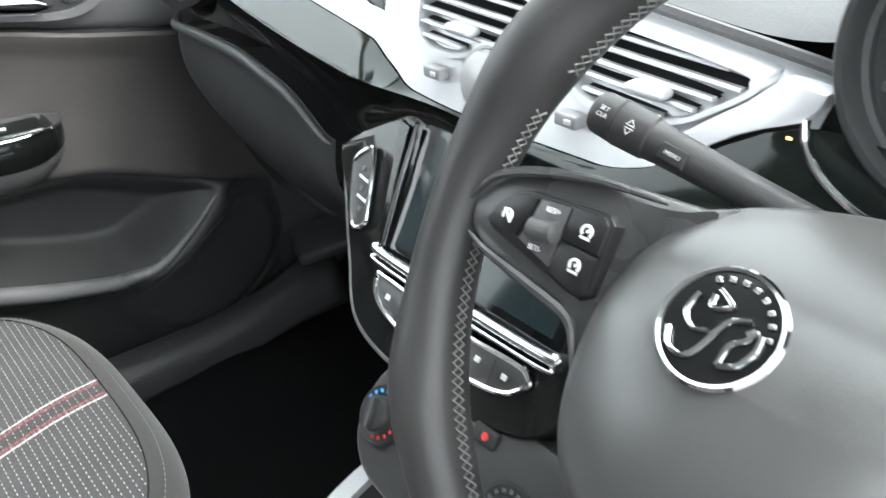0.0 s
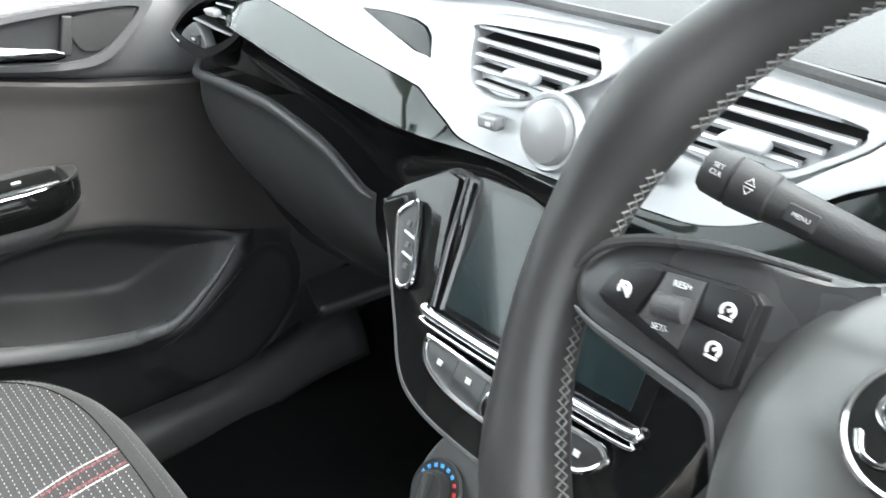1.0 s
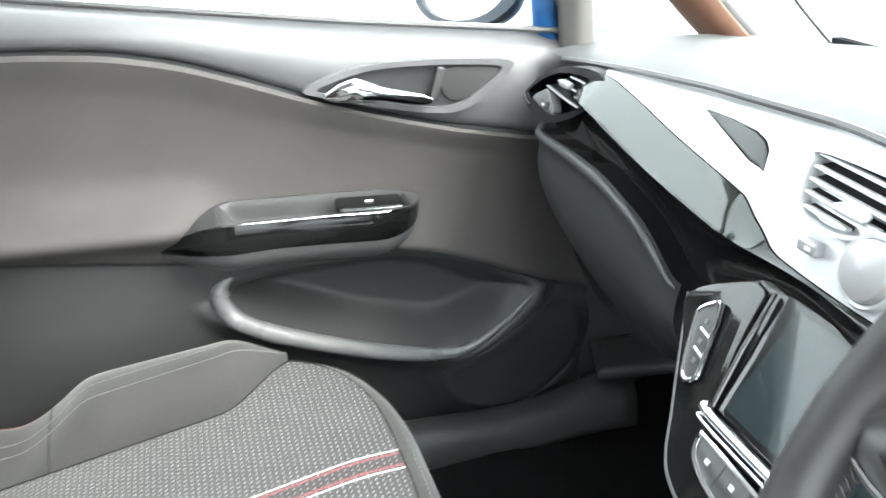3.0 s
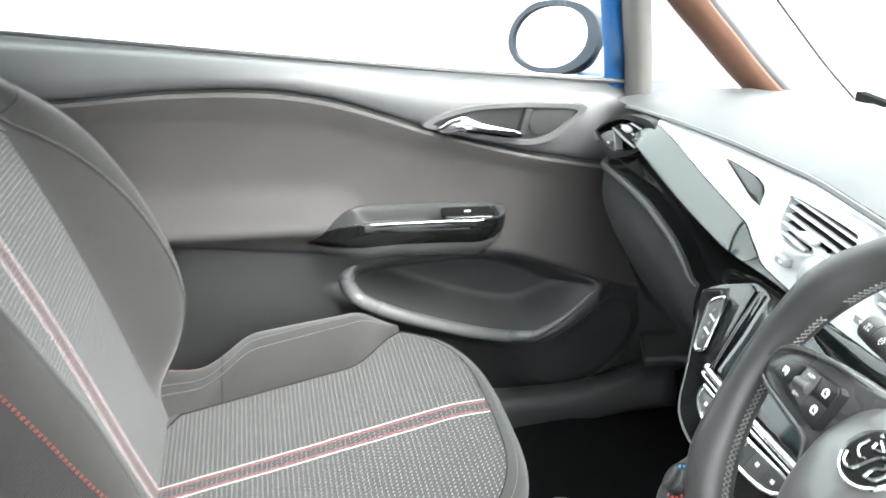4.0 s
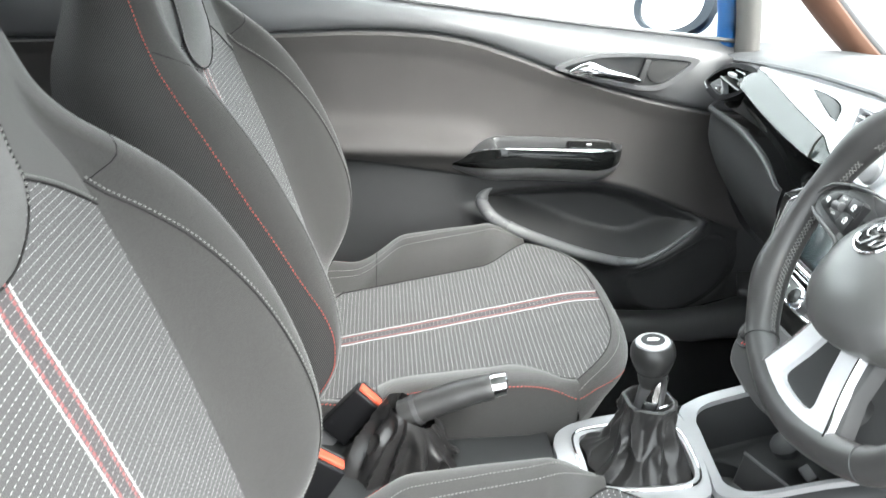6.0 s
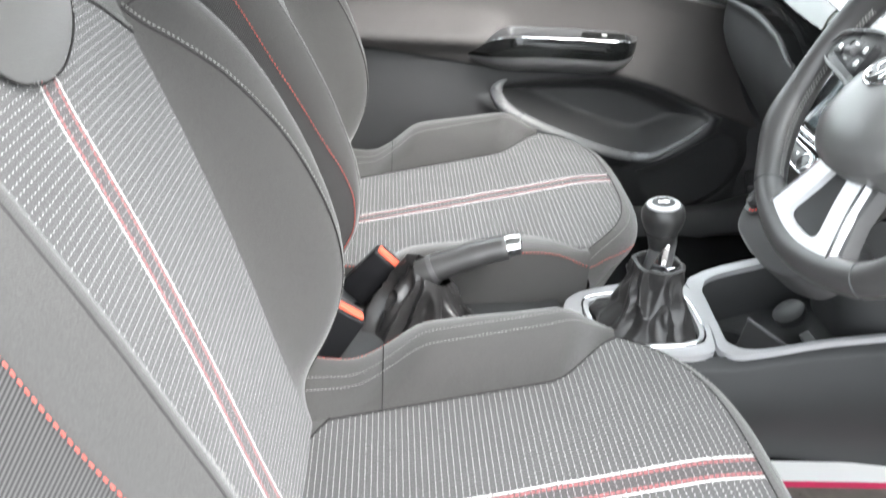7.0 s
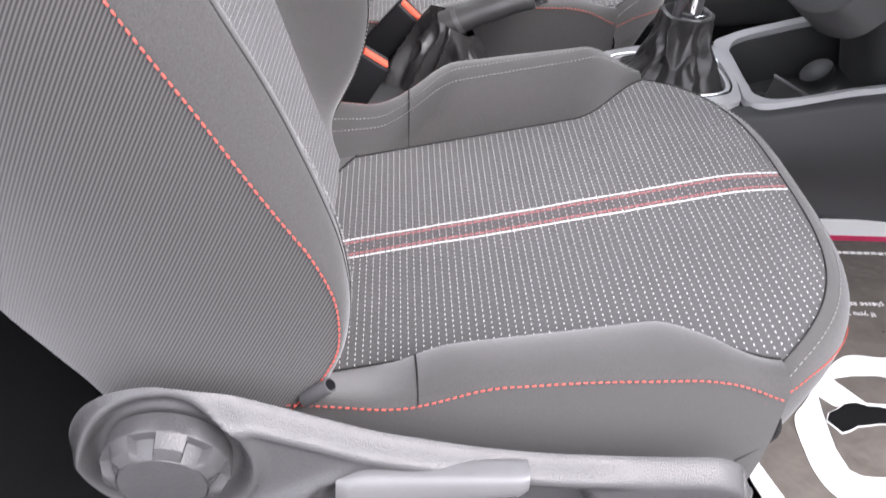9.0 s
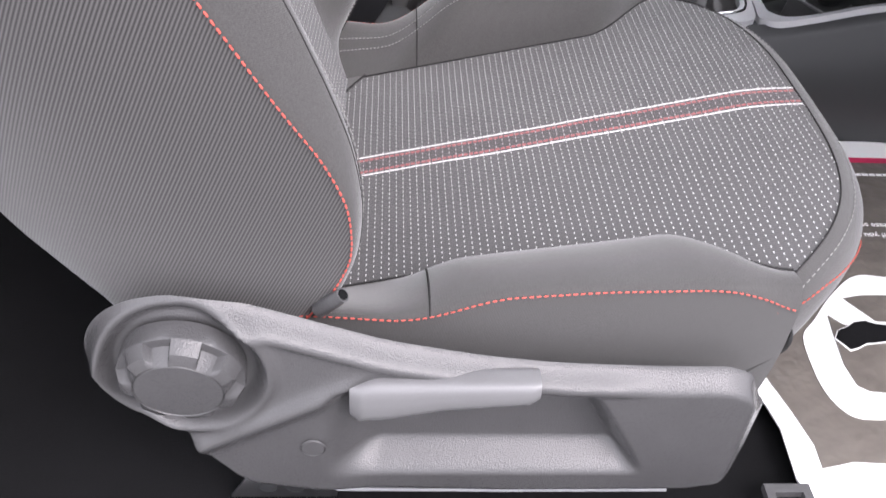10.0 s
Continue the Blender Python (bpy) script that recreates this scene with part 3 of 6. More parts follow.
        stitches("pale_stitching", [Vector(p) + Vector((0.0016, -side * 0.0035, 0)) for p in smooth_path(tongue[4:], 6)], GREY_THREAD, seat, 0.0030, 0.0020, 0.0006)
    def tongue_face(a, b):
        w = 0.7145 + a * 0.270
        c = 2 * b - 1
        v = lerp_table(w, TONGUE)
        return (soft_table(w, CENTRE) + 0.0015 + 0.010 * (1 - c * c) * ease(a, 0.0, 0.25), c * v, w)
    patch("headrest_tongue", tongue_face, 30, 16, CLOTH, seat, "plain grey cloth tongue of the headrest", uv=lambda a, b: (a * 0.3, b * 0.13))
    def rear(a, b):
        w = BACK_LOW + a * (BACK_TOP - BACK_LOW)
        c = 2 * b - 1
        return (soft_table(w, REAR) - 0.02 * (1 - c * c), c * (soft_table(w, HALF) - 0.048), w)
    patch("back_rear", rear, 30, 14, PLASTIC_SOFT, seat, "black rear panel")
    def crown(a, b):
        c = 2 * b - 1
        f, r = soft_table(BACK_TOP, CENTRE), soft_table(BACK_TOP, REAR)
        return (f + (r - f) * a, c * soft_table(BACK_TOP, HALF), BACK_TOP + 0.016 * math.sin(math.pi * a) * (1 - c * c))
    patch("headrest_top", crown, 8, 12, CLOTH, seat, uv=lambda a, b: (a * 0.06, b * 0.2))
    block("seat_frame", (0.40, 0.44, 0.07), pose(-0.26, 0, 0.225, 0, -6, 0), PLASTIC_SOFT, seat, "black steel seat frame", 0.01)
    for v in (-0.21, 0.21):
        block("seat_rail", (0.42, 0.034, 0.035), pose(-0.31, v, FLOOR + 0.045, 0, -2, 0), STEEL, seat, "bare steel sliding rail", 0.004)
        for u in (-0.46, -0.14):
            block("rail_foot", (0.05, 0.04, 0.05), pose(u, v, FLOOR + 0.015), PLASTIC_SOFT, seat, "", 0.004)
    return seat


DRIVER_Y = -0.366
driver_seat = build_seat("driver_seat", "grey cloth driver seat with red stitching and a striped middle", (-0.003, DRIVER_Y, 0))
build_seat("passenger_seat", "grey cloth passenger seat with red stitching and a striped middle", (0.011, 0.349, 0.0))


# ---- driver seat: side trim with knob and lever ----
TRIM_Y = -0.668


KX, KZ, KR, KT = -0.541, 0.314, 0.069, 0.062


def ring_cos(x):
    return math.sqrt(max(0.0, 1 - ((x - KX) / KR) ** 2)) if x < KX else 1.0


def trim_edge_top(x):
    if x < KX:
        return KZ + KT * ring_cos(x)
    return soft_table(x, [(-0.60, 0.3762), (-0.541, 0.3762), (-0.52, 0.373), (-0.49, 0.364), (-0.46, 0.353), (-0.433, 0.343), (-0.40, 0.331), (-0.33, 0.316), (-0.274, 0.309), (-0.20, 0.306), (-0.138, 0.306), (-0.115, 0.290), (-0.108, 0.25)], 0.010)


def trim_edge_low(x):
    if x < -0.578:
        return KZ - KR * ring_cos(x)
    return lerp_table(x, [(-0.578, KZ - KR * ring_cos(-0.578)), (-0.547, 0.229), (-0.542, 0.216), (-0.513, 0.176), (-0.500, 0.166), (-0.45, 0.156), (-0.30, 0.150), (-0.15, 0.151), (-0.125, 0.157), (-0.114, 0.176), (-0.108, 0.21)])


def trim_relief(x, z):
    """How far the trim stands out towards the open door."""
    top, low = trim_edge_top(x), trim_edge_low(x)
    edge = min((top - z) * ring_cos(x), (z - low) * (ring_cos(x) if x < -0.578 else 0.8), 0.03, (-0.106 - x) * 1.0)
    d = 0.010 + 0.016 * ease(edge, -0.002, 0.018)
    # hollow for the lever
    hx = ease(x, -0.45, -0.40) * (1 - ease(x - 0.55 * (0.29 - z), -0.262, -0.242))
    hz = ease(z, 0.190, 0.214) * (1 - ease(z, 0.280 - 0.06 * (x + 0.3), 0.293 - 0.06 * (x + 0.3)))
    d -= 0.024 * hx * hz
    # rounded rim along the top
    r = math.hypot(x - KX, z - KZ)
    d += 0.005 * math.exp(-((top - z - 0.011) / 0.006) ** 2) * ease(x, -0.54, -0.48) * (1 - ease(x, -0.24, -0.19))
    # rim and groove round the recline knob
    d += 0.005 * math.exp(-((r - 0.059) / 0.006) ** 2) - 0.010 * ease(r, 0.060, 0.047)
    # diagonal fold in front of the knob
    s = (z - 0.236) - 0.60 * (x + 0.546)
    near = ease(x, -0.552, -0.535) * (1 - ease(x, -0.45, -0.40))
    d += (0.006 * math.exp(-((s + 0.006) / 0.010) ** 2) + 0.004 * ease(-s, -0.004, 0.006)) * near
    return d


def trim_point(a, b):
    x = KX - KR + 0.0006 + (0.505 - 0.0006 + KR - 0.072) * a ** 1.35
    z = trim_edge_low(x) + (trim_edge_top(x) - trim_edge_low(x)) * b
    return (x, TRIM_Y - trim_relief(x, z) + 0.010, z)


trim = patch("side_trim", trim_point, 260, 96, TRIM_PLASTIC, driver_seat, "grained grey plastic side trim", thick=0.0)
TX = 0.003
trim.location = (TX, -DRIVER_Y, 0)
knob_m = Matrix.Translation((KX, TRIM_Y - 0.020 + 0.345, KZ - 0.001)) @ Matrix.Rotation(radians(97), 4, "X")


def knob_mesh():
    bm = bmesh.new()
    n = 96
    rings = []
    for r, h, deep in ((0.043, -0.016, 0), (0.0440, -0.002, 0), (0.0438, -0.0005, 0.1), (0.0434, 0.0002, 1), (0.0395, 0.0095, 1), (0.0355, 0.0115, 0.6), (0.0310, 0.0125, 0), (0.0302, 0.0112, 0), (0.0294, 0.0125, 0), (0.0, 0.0127, 0)):
        ring = []
        for i in range(n):
            t = 2 * math.pi * i / n
            k = ease(math.cos(7 * t), 0.05, 0.32) * deep
            ring.append(bm.verts.new(knob_m @ Vector(((r - 0.0068 * k) * math.cos(t), (r - 0.0068 * k) * math.sin(t), h))))
        rings.append(ring)
    for a, b in zip(rings, rings[1:]):
        for i in range(n):
            bm.faces.new((a[i], a[(i + 1) % n], b[(i + 1) % n], b[i]))
    bmesh.ops.remove_doubles(bm, verts=bm.verts[:], dist=1e-5)
    return bm


part("recline_knob", knob_mesh(), TRIM_PLASTIC, driver_seat, "notched grey recline knob")


def lever(a, b):
    """A flat handle with a rounded end."""
    x = -0.426 + 0.136 * a
    t = 2 * math.pi * b
    hgt = lerp_table(a, [(0, 0.0150), (0.05, 0.0185), (0.16, 0.0195), (0.5, 0.0140), (0.95, 0.0110), (1, 0.0085)])
    dep = lerp_table(a, [(0, 0.008), (0.06, 0.012), (0.96, 0.012), (1, 0.010)])
    zc = 0.308 + 0.004 * a - 0.004 * (1 - ease(a, 0.0, 0.14)) - hgt
    return (x, TRIM_Y + 0.345 - 0.016 - dep * math.copysign(abs(math.cos(t)) ** 0.6, math.cos(t)), zc + hgt * math.copysign(abs(math.sin(t)) ** 0.6, math.sin(t)))


patch("height_lever", lever, 60, 32, LEVER_GREY, driver_seat, "smooth grey height lever")
turned("screw_cap", [(0.0, 0.0), (0.0096, 0.0), (0.0098, 0.0005), (0.0092, 0.0010), (0.0088, 0.0003), (0.0084, 0.0010), (0.0, 0.0011)], Matrix.Translation((-0.454, TRIM_Y + 0.3545 - trim_relief(-0.454, 0.233), 0.233)) @ Matrix.Rotation(radians(90), 4, "X"), TRIM_PLASTIC, driver_seat, "round grey screw cap")
tube("belt_guide", [(-0.450, -0.2925, 0.329), (-0.4410, -0.2955, 0.340), (-0.4320, -0.298, 0.350)], [0.0062, 0.0060, 0.0056], GREY_PLASTIC, driver_seat, "grey tube end", n=16)
# solid dark plug in place of the shade inside the tube
tube("tube_bore", [(-0.4355, -0.2971, 0.3460), (-0.4316, -0.2981, 0.3505)], [0.0040, 0.0042], CARPET, driver_seat, "dark plug that stands for the tube's shaded bore", n=14)
tube("front_rail", [(-0.44, -0.318, 0.143), (-0.30, -0.318, 0.141), (-0.155, -0.318, 0.141)], 0.004, STEEL, driver_seat, "bare steel rail", n=8, flat=0.7)
plate("rail_plate", [(-0.53, 0.122), (-0.44, 0.122), (-0.435, 0.158), (-0.51, 0.158)], lambda p, q, d: (p, -0.314 - d, q), 0.003, STEEL, driver_seat, "bare steel rail plate", bevel=0.0008)
# dark discs on the plate in place of the holes' shade
for u in (-0.497, -0.474, -0.452):
    turned("rail_hole", [(0.0, 0.0), (0.0075, 0.0), (0.0078, 0.0006), (0.0, 0.0008)], Matrix.Translation((u, -0.3172, 0.142)) @ Matrix.Rotation(radians(90), 4, "X"), PLASTIC_SOFT, driver_seat, "dark disc that stands for a shaded punched hole", n=16)

TRIM_PARTS = ("recline_knob", "height_lever", "screw_cap", "belt_guide", "tube_bore", "front_rail", "rail_plate", "rail_hole")
for ob in driver_seat.children:
    if ob.name.split(".")[0] in TRIM_PARTS:
        ob.location = (TX, -0.345 - DRIVER_Y, 0)

# ---- centre console ----
console = thing("centre_console", "dark plastic centre console with a silver edge, between the front seats", "console")
CZ = 0.285


def console_top(x):
    return lerp_table(x, [(-0.62, 0.262), (-0.30, 0.262), (-0.12, 0.275), (-0.08, 0.286), (0.10, 0.300), (0.20, 0.325), (0.30, 0.345), (0.42, 0.38)])


def console_half(x):
    return lerp_table(x, [(-0.62, 0.085), (-0.14, 0.088), (-0.05, 0.105), (0.10, 0.128), (0.30, 0.150), (0.45, 0.165)])


def side_half(x, side):
    """The deck's half width; the driver's side is drawn in ahead of the lever."""
    return console_half(x) if side > 0 else lerp_table(x, [(-0.62, 0.085), (-0.14, 0.088), (-0.05, 0.096), (0.05, 0.100), (0.20, 0.103), (0.30, 0.110), (0.45, 0.130)])


for side in (1, -1):
    def wall(a, b, side=side):
        x = -0.62 + 1.10 * a
        t, h = console_top(x), side_half(x, side)
        z = t + (FLOOR + 0.01 - t) * b
        tuck = 0.050 * ease(b, 0.25, 1.0) * ease(x, -0.02, 0.16) * (1 if side > 0 else 0.4)
        return (x, side * (h - tuck - 0.012 * (1 - ease(b, 0, 0.06)) + 0.014 * math.sin(math.pi * b)), z)
    patch("side_panel", wall, 50, 40, PLASTIC_SOFT, console, "grained dark plastic side panel")


def deck(a, b, lo, hi):
    x = lo + (hi - lo) * a
    c = 2 * b - 1
    return (x, c * (console_half(x) - 0.012), console_top(x) + 0.004 * (1 - c * c))


patch("rear_deck", lambda a, b: deck(a, b, -0.62, -0.115), 20, 12, PLASTIC_SOFT, console)


def trough(a, b):
    """The open tray ahead of the gear lever, with a cup holder's well."""
    x = 0.062 + 0.36 * a
    c = 2 * b - 1
    h = side_half(x, c) - (0.018 if c > 0 else 0.012)
    wall_k = max(ease(abs(c), 0.80, 0.97), 1 - ease(a, 0.02, 0.10))
    deep = 0.070 - 0.05 * ease(a, 0.55, 1.0)
    return (x, c * h, console_top(x) - 0.003 - deep * (1 - wall_k))


patch("front_tray", trough, 60, 44, PLASTIC_SOFT, console, "deep dark plastic tray")
turned("cup_well", [(0.0, -0.030), (0.030, -0.030), (0.036, 0.006), (0.039, 0.008), (0.0395, 0.004), (0.037, -0.034), (0.0, -0.036)], pose(0.122, 0.005, 0.250), PLASTIC_SOFT, console, "dark round cup well", 36)
turned("power_socket", [(0.0, 0.0), (0.015, 0.0), (0.018, 0.004), (0.018, 0.012), (0.013, 0.015), (0.0, 0.015)], pose(0.222, 0.035, 0.284, 0, -38, 0) @ Matrix.Scale(1.3, 4), PLASTIC_SOFT, console, "black socket cover", 28)
block("usb_socket", (0.016, 0.030, 0.010), pose(0.222, -0.022, 0.284, 0, -38, 0), PLASTIC_SOFT, console, "black media socket", 0.002)
tube("side_crease", [(x, -side_half(x, -1) - 0.006, z) for x, z in ((0.035, 0.246), (0.09, 0.241), (0.14, 0.244), (0.187, 0.253), (0.223, 0.266), (0.26, 0.285), (0.32, 0.312))], 0.0016, LIGHT_GREY, console, "thin moulded line", n=6)
# satin silver deck round the lever gaiter and the tray
deck_at = lambda p, q, d: (p, q, console_top(p) + 0.006 + d)
SURROUND = [(-0.112, 0.0), (-0.106, 0.062), (-0.06, 0.086), (0.0, 0.098), (0.062, 0.104), (0.079, 0.060), (0.076, 0.0), (0.070, -0.050), (0.056, -0.088), (0.0, -0.090), (-0.06, -0.082), (-0.106, -0.060)]
OPENING = [(-0.080, 0.0), (-0.077, 0.044), (-0.05, 0.058), (0.0, 0.061), (0.042, 0.058), (0.057, 0.040), (0.059, 0.0), (0.055, -0.042), (0.040, -0.059), (0.0, -0.063), (-0.05, -0.060), (-0.077, -0.044)]
plate("gaiter_surround", SURROUND, deck_at, 0.010, SATIN, console, "satin silver gaiter surround", hole=OPENING, steps=5)
tube("bright_ring", [deck_at(v.x * 1.10, v.y * 1.13, 0.0012) for v in smooth_path([(p, q, 0) for p, q in OPENING], 5, True)], 0.0020, CHROME, console, "bright ring round the gaiter", n=8, closed=True)
far, near = lambda x: side_half(x, 1), lambda x: -side_half(x, -1)
TRAY_OUT = [(0.0795, 0.045), (0.0800, 0.098), (0.12, far(0.12) - 0.006), (0.20, far(0.20) - 0.006), (0.30, far(0.30) - 0.006), (0.41, far(0.41) - 0.006), (0.41, near(0.41) + 0.006), (0.30, near(0.30) + 0.006), (0.20, near(0.20) + 0.006), (0.12, near(0.12) + 0.006), (0.072, -0.086), (0.0735, -0.040)]
TRAY_IN = [(0.092, 0.042), (0.096, 0.074), (0.12, far(0.12) - 0.026), (0.20, far(0.20) - 0.024), (0.30, far(0.30) - 0.024), (0.40, far(0.40) - 0.024), (0.40, near(0.40) + 0.014), (0.30, near(0.30) + 0.013), (0.20, near(0.20) + 0.013), (0.12, near(0.12) + 0.014), (0.088, -0.068), (0.086, -0.038)]
plate("tray_surround", TRAY_OUT, lambda p, q, d: (p, q, console_top(p) + 0.0055 + d), 0.009, SATIN, console, "satin silver edge round the tray", hole=TRAY_IN, steps=5)
block("tray_divider", (0.008, 0.085, 0.045), pose(0.158, -0.030, 0.272, 0, 14, 24), PLASTIC, console, "dark divider beside the cup well", 0.003)
tube("divider_edge", [(0.176, -0.068, 0.2965), (0.158, -0.030, 0.2970), (0.142, 0.008, 0.2975)], 0.0022, LIGHT_GREY, console, "pale edge of the divider", n=8)

# ---- gear lever ----
gear = thing("gear_lever", "gear lever with black knob, bright cap and leather gaiter", "gear lever")


def gaiter(a, b):
    """A squarish leather sleeve that folds in at its top."""
    t = 2 * math.pi * a
    c, q = math.cos(t), math.sin(t)
    square = (abs(c) ** 4 + abs(q) ** 4) ** -0.25
    k = min(1.0, b / 0.80)
    side = 0.064 * (1 - k) ** 1.2 + 0.029 * (1 - (1 - k) ** 1.2)
    wob = noise.noise(Vector((c * 1.3 + 3, q * 1.3, b * 1.6)))
    fold = abs(((t / (2 * math.pi) * 6 + 1.4 * wob + 0.5 * k) % 1.0) * 2 - 1)
    crease = 0.016 * fold ** 0.8 * (1 - 0.5 * k) + 0.018 * abs(wob) + abs(noise.noise(Vector((c * 2.6, q * 2.6 + 5, b * 3.5)))) * 0.010
    crease *= math.sin(math.pi * min(1.0, 0.10 + k * 0.85)) ** 0.7
    r = (side - crease + 0.008) * (1 + (square - 1) * (0.75 - 0.25 * k))
    z = CZ + 0.006 + 0.094 * k + 0.10 * crease
    if b > 0.80:
        u = (b - 0.80) / 0.20
        r = r * (1 - u) + 0.017 * u
        z += 0.006 * math.sin(math.pi * min(1, u * 1.6)) - 0.016 * u
    return (r * c - 0.010 + 0.004 * k, r * q * 0.96, z)


patch("gaiter", gaiter, 180, 60, BOOT, gear, "creased black leather gaiter", close_a=True)
turned("shaft", [(0.019, -0.020), (0.0180, -0.004), (0.0165, 0.010), (0.0160, 0.030), (0.0165, 0.040)], pose(-0.006, 0, 0.382, 0, 3, 0), GREY_PLASTIC, gear, "dark lift collar", 28)
turned("knob", [(0.0, 0.0), (0.0160, 0.001), (0.0178, 0.006), (0.0186, 0.014), (0.0208, 0.024), (0.0252, 0.034), (0.0281, 0.044), (0.0280, 0.052), (0.0260, 0.0585), (0.0230, 0.0622), (0.0, 0.063)], pose(-0.006, 0, 0.408, 0, -8, 0), KNOB, gear, "black leather-covered knob", 44)
turned("knob_seam", [(0.0212, 0.0), (0.0222, 0.0006), (0.0218, 0.0016), (0.0210, 0.0012)], pose(-0.0095, 0, 0.4310, 0, -8, 0), SEAM_DARK, gear, "dark seam round the knob", 40)


def blade(a, b):
    """A bright curved tongue on the driver's side of the collar."""
    h = -0.014 + 0.048 * a
    wide = lerp_table(a, [(0.0, 0.95), (0.30, 1.0), (0.55, 0.75), (0.80, 0.42), (1.0, 0.10)])
    mid = radians(-112 + 22 * a)
    t = mid + wide * (2 * b - 1) * 0.46
    r = 0.0196 + 0.0030 * ease(a, 0.35, 1.0)
    return (-0.006 + r * math.cos(t), r * math.sin(t), 0.391 + h)


patch("bright_blade", blade, 16, 12, CHROME, gear, "bright curved blade on the collar", thick=0.003)
block("blade_foot", (0.016, 0.006, 0.010), pose(0.006, -0.0190, 0.384, 0, 0, 18), CHROME, gear, "bright foot of the blade", 0.0018)
turned("knob_cap", [(0.0205, 0.0), (0.0218, 0.0016), (0.0212, 0.0046), (0.0182, 0.0066), (0.0150, 0.0068), (0.0140, 0.0050), (0.0, 0.0050)], pose(-0.0148, 0, 0.4670, 0, -8, 0), SATIN, gear, "bright metal cap", 40)
turned("cap_inset", [(0.0, 0.0), (0.0150, 0.0), (0.0148, 0.0008), (0.0, 0.0010)], pose(-0.0155, 0, 0.4730, 0, -8, 0), BUCKLE_BLACK, gear, "black gear pattern inset", 32)
plate("gear_pattern", [(-0.008, -0.0018), (0.005, -0.0045), (0.008, -0.001), (0.003, 0.0028), (-0.006, 0.0035)], lambda p, q, d: (-0.0155 + p, q, 0.4750 + d + 0.14 * p), 0.0007, PRINT, gear, "white gear mark")

# ---- handbrake ----
brake = thing("handbrake", "handbrake lever with creased leather gaiter and bright button", "handbrake")


def brake_boot(a, b):
    """A pleated leather sleeve from the console up to the lever."""
    t = 2 * math.pi * a
    c, q = math.cos(t), math.sin(t)
    cx, cz = -0.332 + 0.022 * b + 0.012 * math.sin(math.pi * b), 0.250 + 0.098 * b
    rx, ry = 0.074 * (1 - b ** 1.6) + 0.031 * b ** 1.6, 0.058 * (1 - b ** 1.6) + 0.028 * b ** 1.6
    wob = noise.noise(Vector((c * 1.5 + 2, q * 1.5, b * 1.8 + 9)))
    fold = abs(((a * 8 + 1.3 * wob + 0.9 * b) % 1.0) * 2 - 1)
    crease = 0.34 * fold ** 0.8 + 0.30 * abs(wob)
    f = 1.22 - crease * math.sin(math.pi * min(1, 0.12 + b * 0.80))
    lean = 0.55 * b
    return (cx + rx * f * c * (1 - 0.25 * lean), 0.026 + ry * f * q, cz - rx * f * c * lean * 0.8)


patch("gaiter", brake_boot, 170, 50, SLEEVE, brake, "creased black leather gaiter", close_a=True)
tube("lever", smooth_path([(-0.322, 0.026, 0.340), (-0.285, 0.024, 0.359), (-0.24, 0.022, 0.379), (-0.207, 0.020, 0.390)], 6), [0.0225] * 6 + [0.0215] * 6 + [0.0200] * 6 + [0.0180], LEATHER, brake, "black leather-covered lever", n=16, flat=0.82)
tube("button_cap", smooth_path([(-0.207, 0.020, 0.3905), (-0.198, 0.0195, 0.394), (-0.188, 0.019, 0.3955)], 5), [0.0182] * 5 + [0.0172] * 4 + [0.0140, 0.008], CHROME, brake, "chromed end cap", n=16, flat=0.82)
block("release_button", (0.020, 0.016, 0.012), Matrix.Translation((-0.199, 0.017, 0.3995)) @ Matrix.Rotation(radians(-18), 4, "Y"), CHROME, brake, "bright chrome release button", 0.004)
tube("grip_ring", smooth_path([(-0.306, 0.025, 0.3475), (-0.300, 0.025, 0.351)], 2), 0.0235, GREY_PLASTIC, brake, n=14, flat=0.85)


# ---- seat belt buckles ----
def buckle(label, base, tip, width_dir):
    ob = thing("seat_belt_buckle", label, "buckle", "seat belt buckles")
    b, t, w = Vector(base), Vector(tip), Vector(width_dir).normalized()
    ax = (t - b).normalized()
    w = (w - ax * w.dot(ax)).normalized()
    nrm = ax.cross(w).normalized()
    m = Matrix((w, nrm, ax)).transposed().to_4x4()
    length = (t - b).length
    body = m.copy()
    body.translation = b + ax * length * 0.5
    block("body", (0.044, 0.028, length), body, BUCKLE_BLACK, ob, "black plastic buckle body", 0.0035)
    top = m.copy()
    top.translation = t + ax * 0.0015
    block("release_button", (0.036, 0.016, 0.005), top, ORANGE, ob, "orange-red release button", 0.0015)
    slot = m.copy()
    slot.translation = t + ax * 0.0035 + nrm * 0.0105
    block("slot", (0.034, 0.0035, 0.004), slot, PLASTIC_SOFT, ob, "", 0.0008)
    stem = m.copy()
    stem.translation = b - ax * 0.028
    block("stem", (0.026, 0.008, 0.07), stem, LIGHT_GREY, ob, "grey webbing stem", 0.002)
    return ob


buckle("black buckle with orange-red button beside the driver seat", (-0.447, -0.052, 0.263), (-0.411, -0.045, 0.322), (0.85, 0.0, -0.52))
buckle("black buckle with orange-red button beside the passenger seat", (-0.412, 0.070, 0.282), (-0.364, 0.070, 0.340), (0.80, -0.20, -0.66))


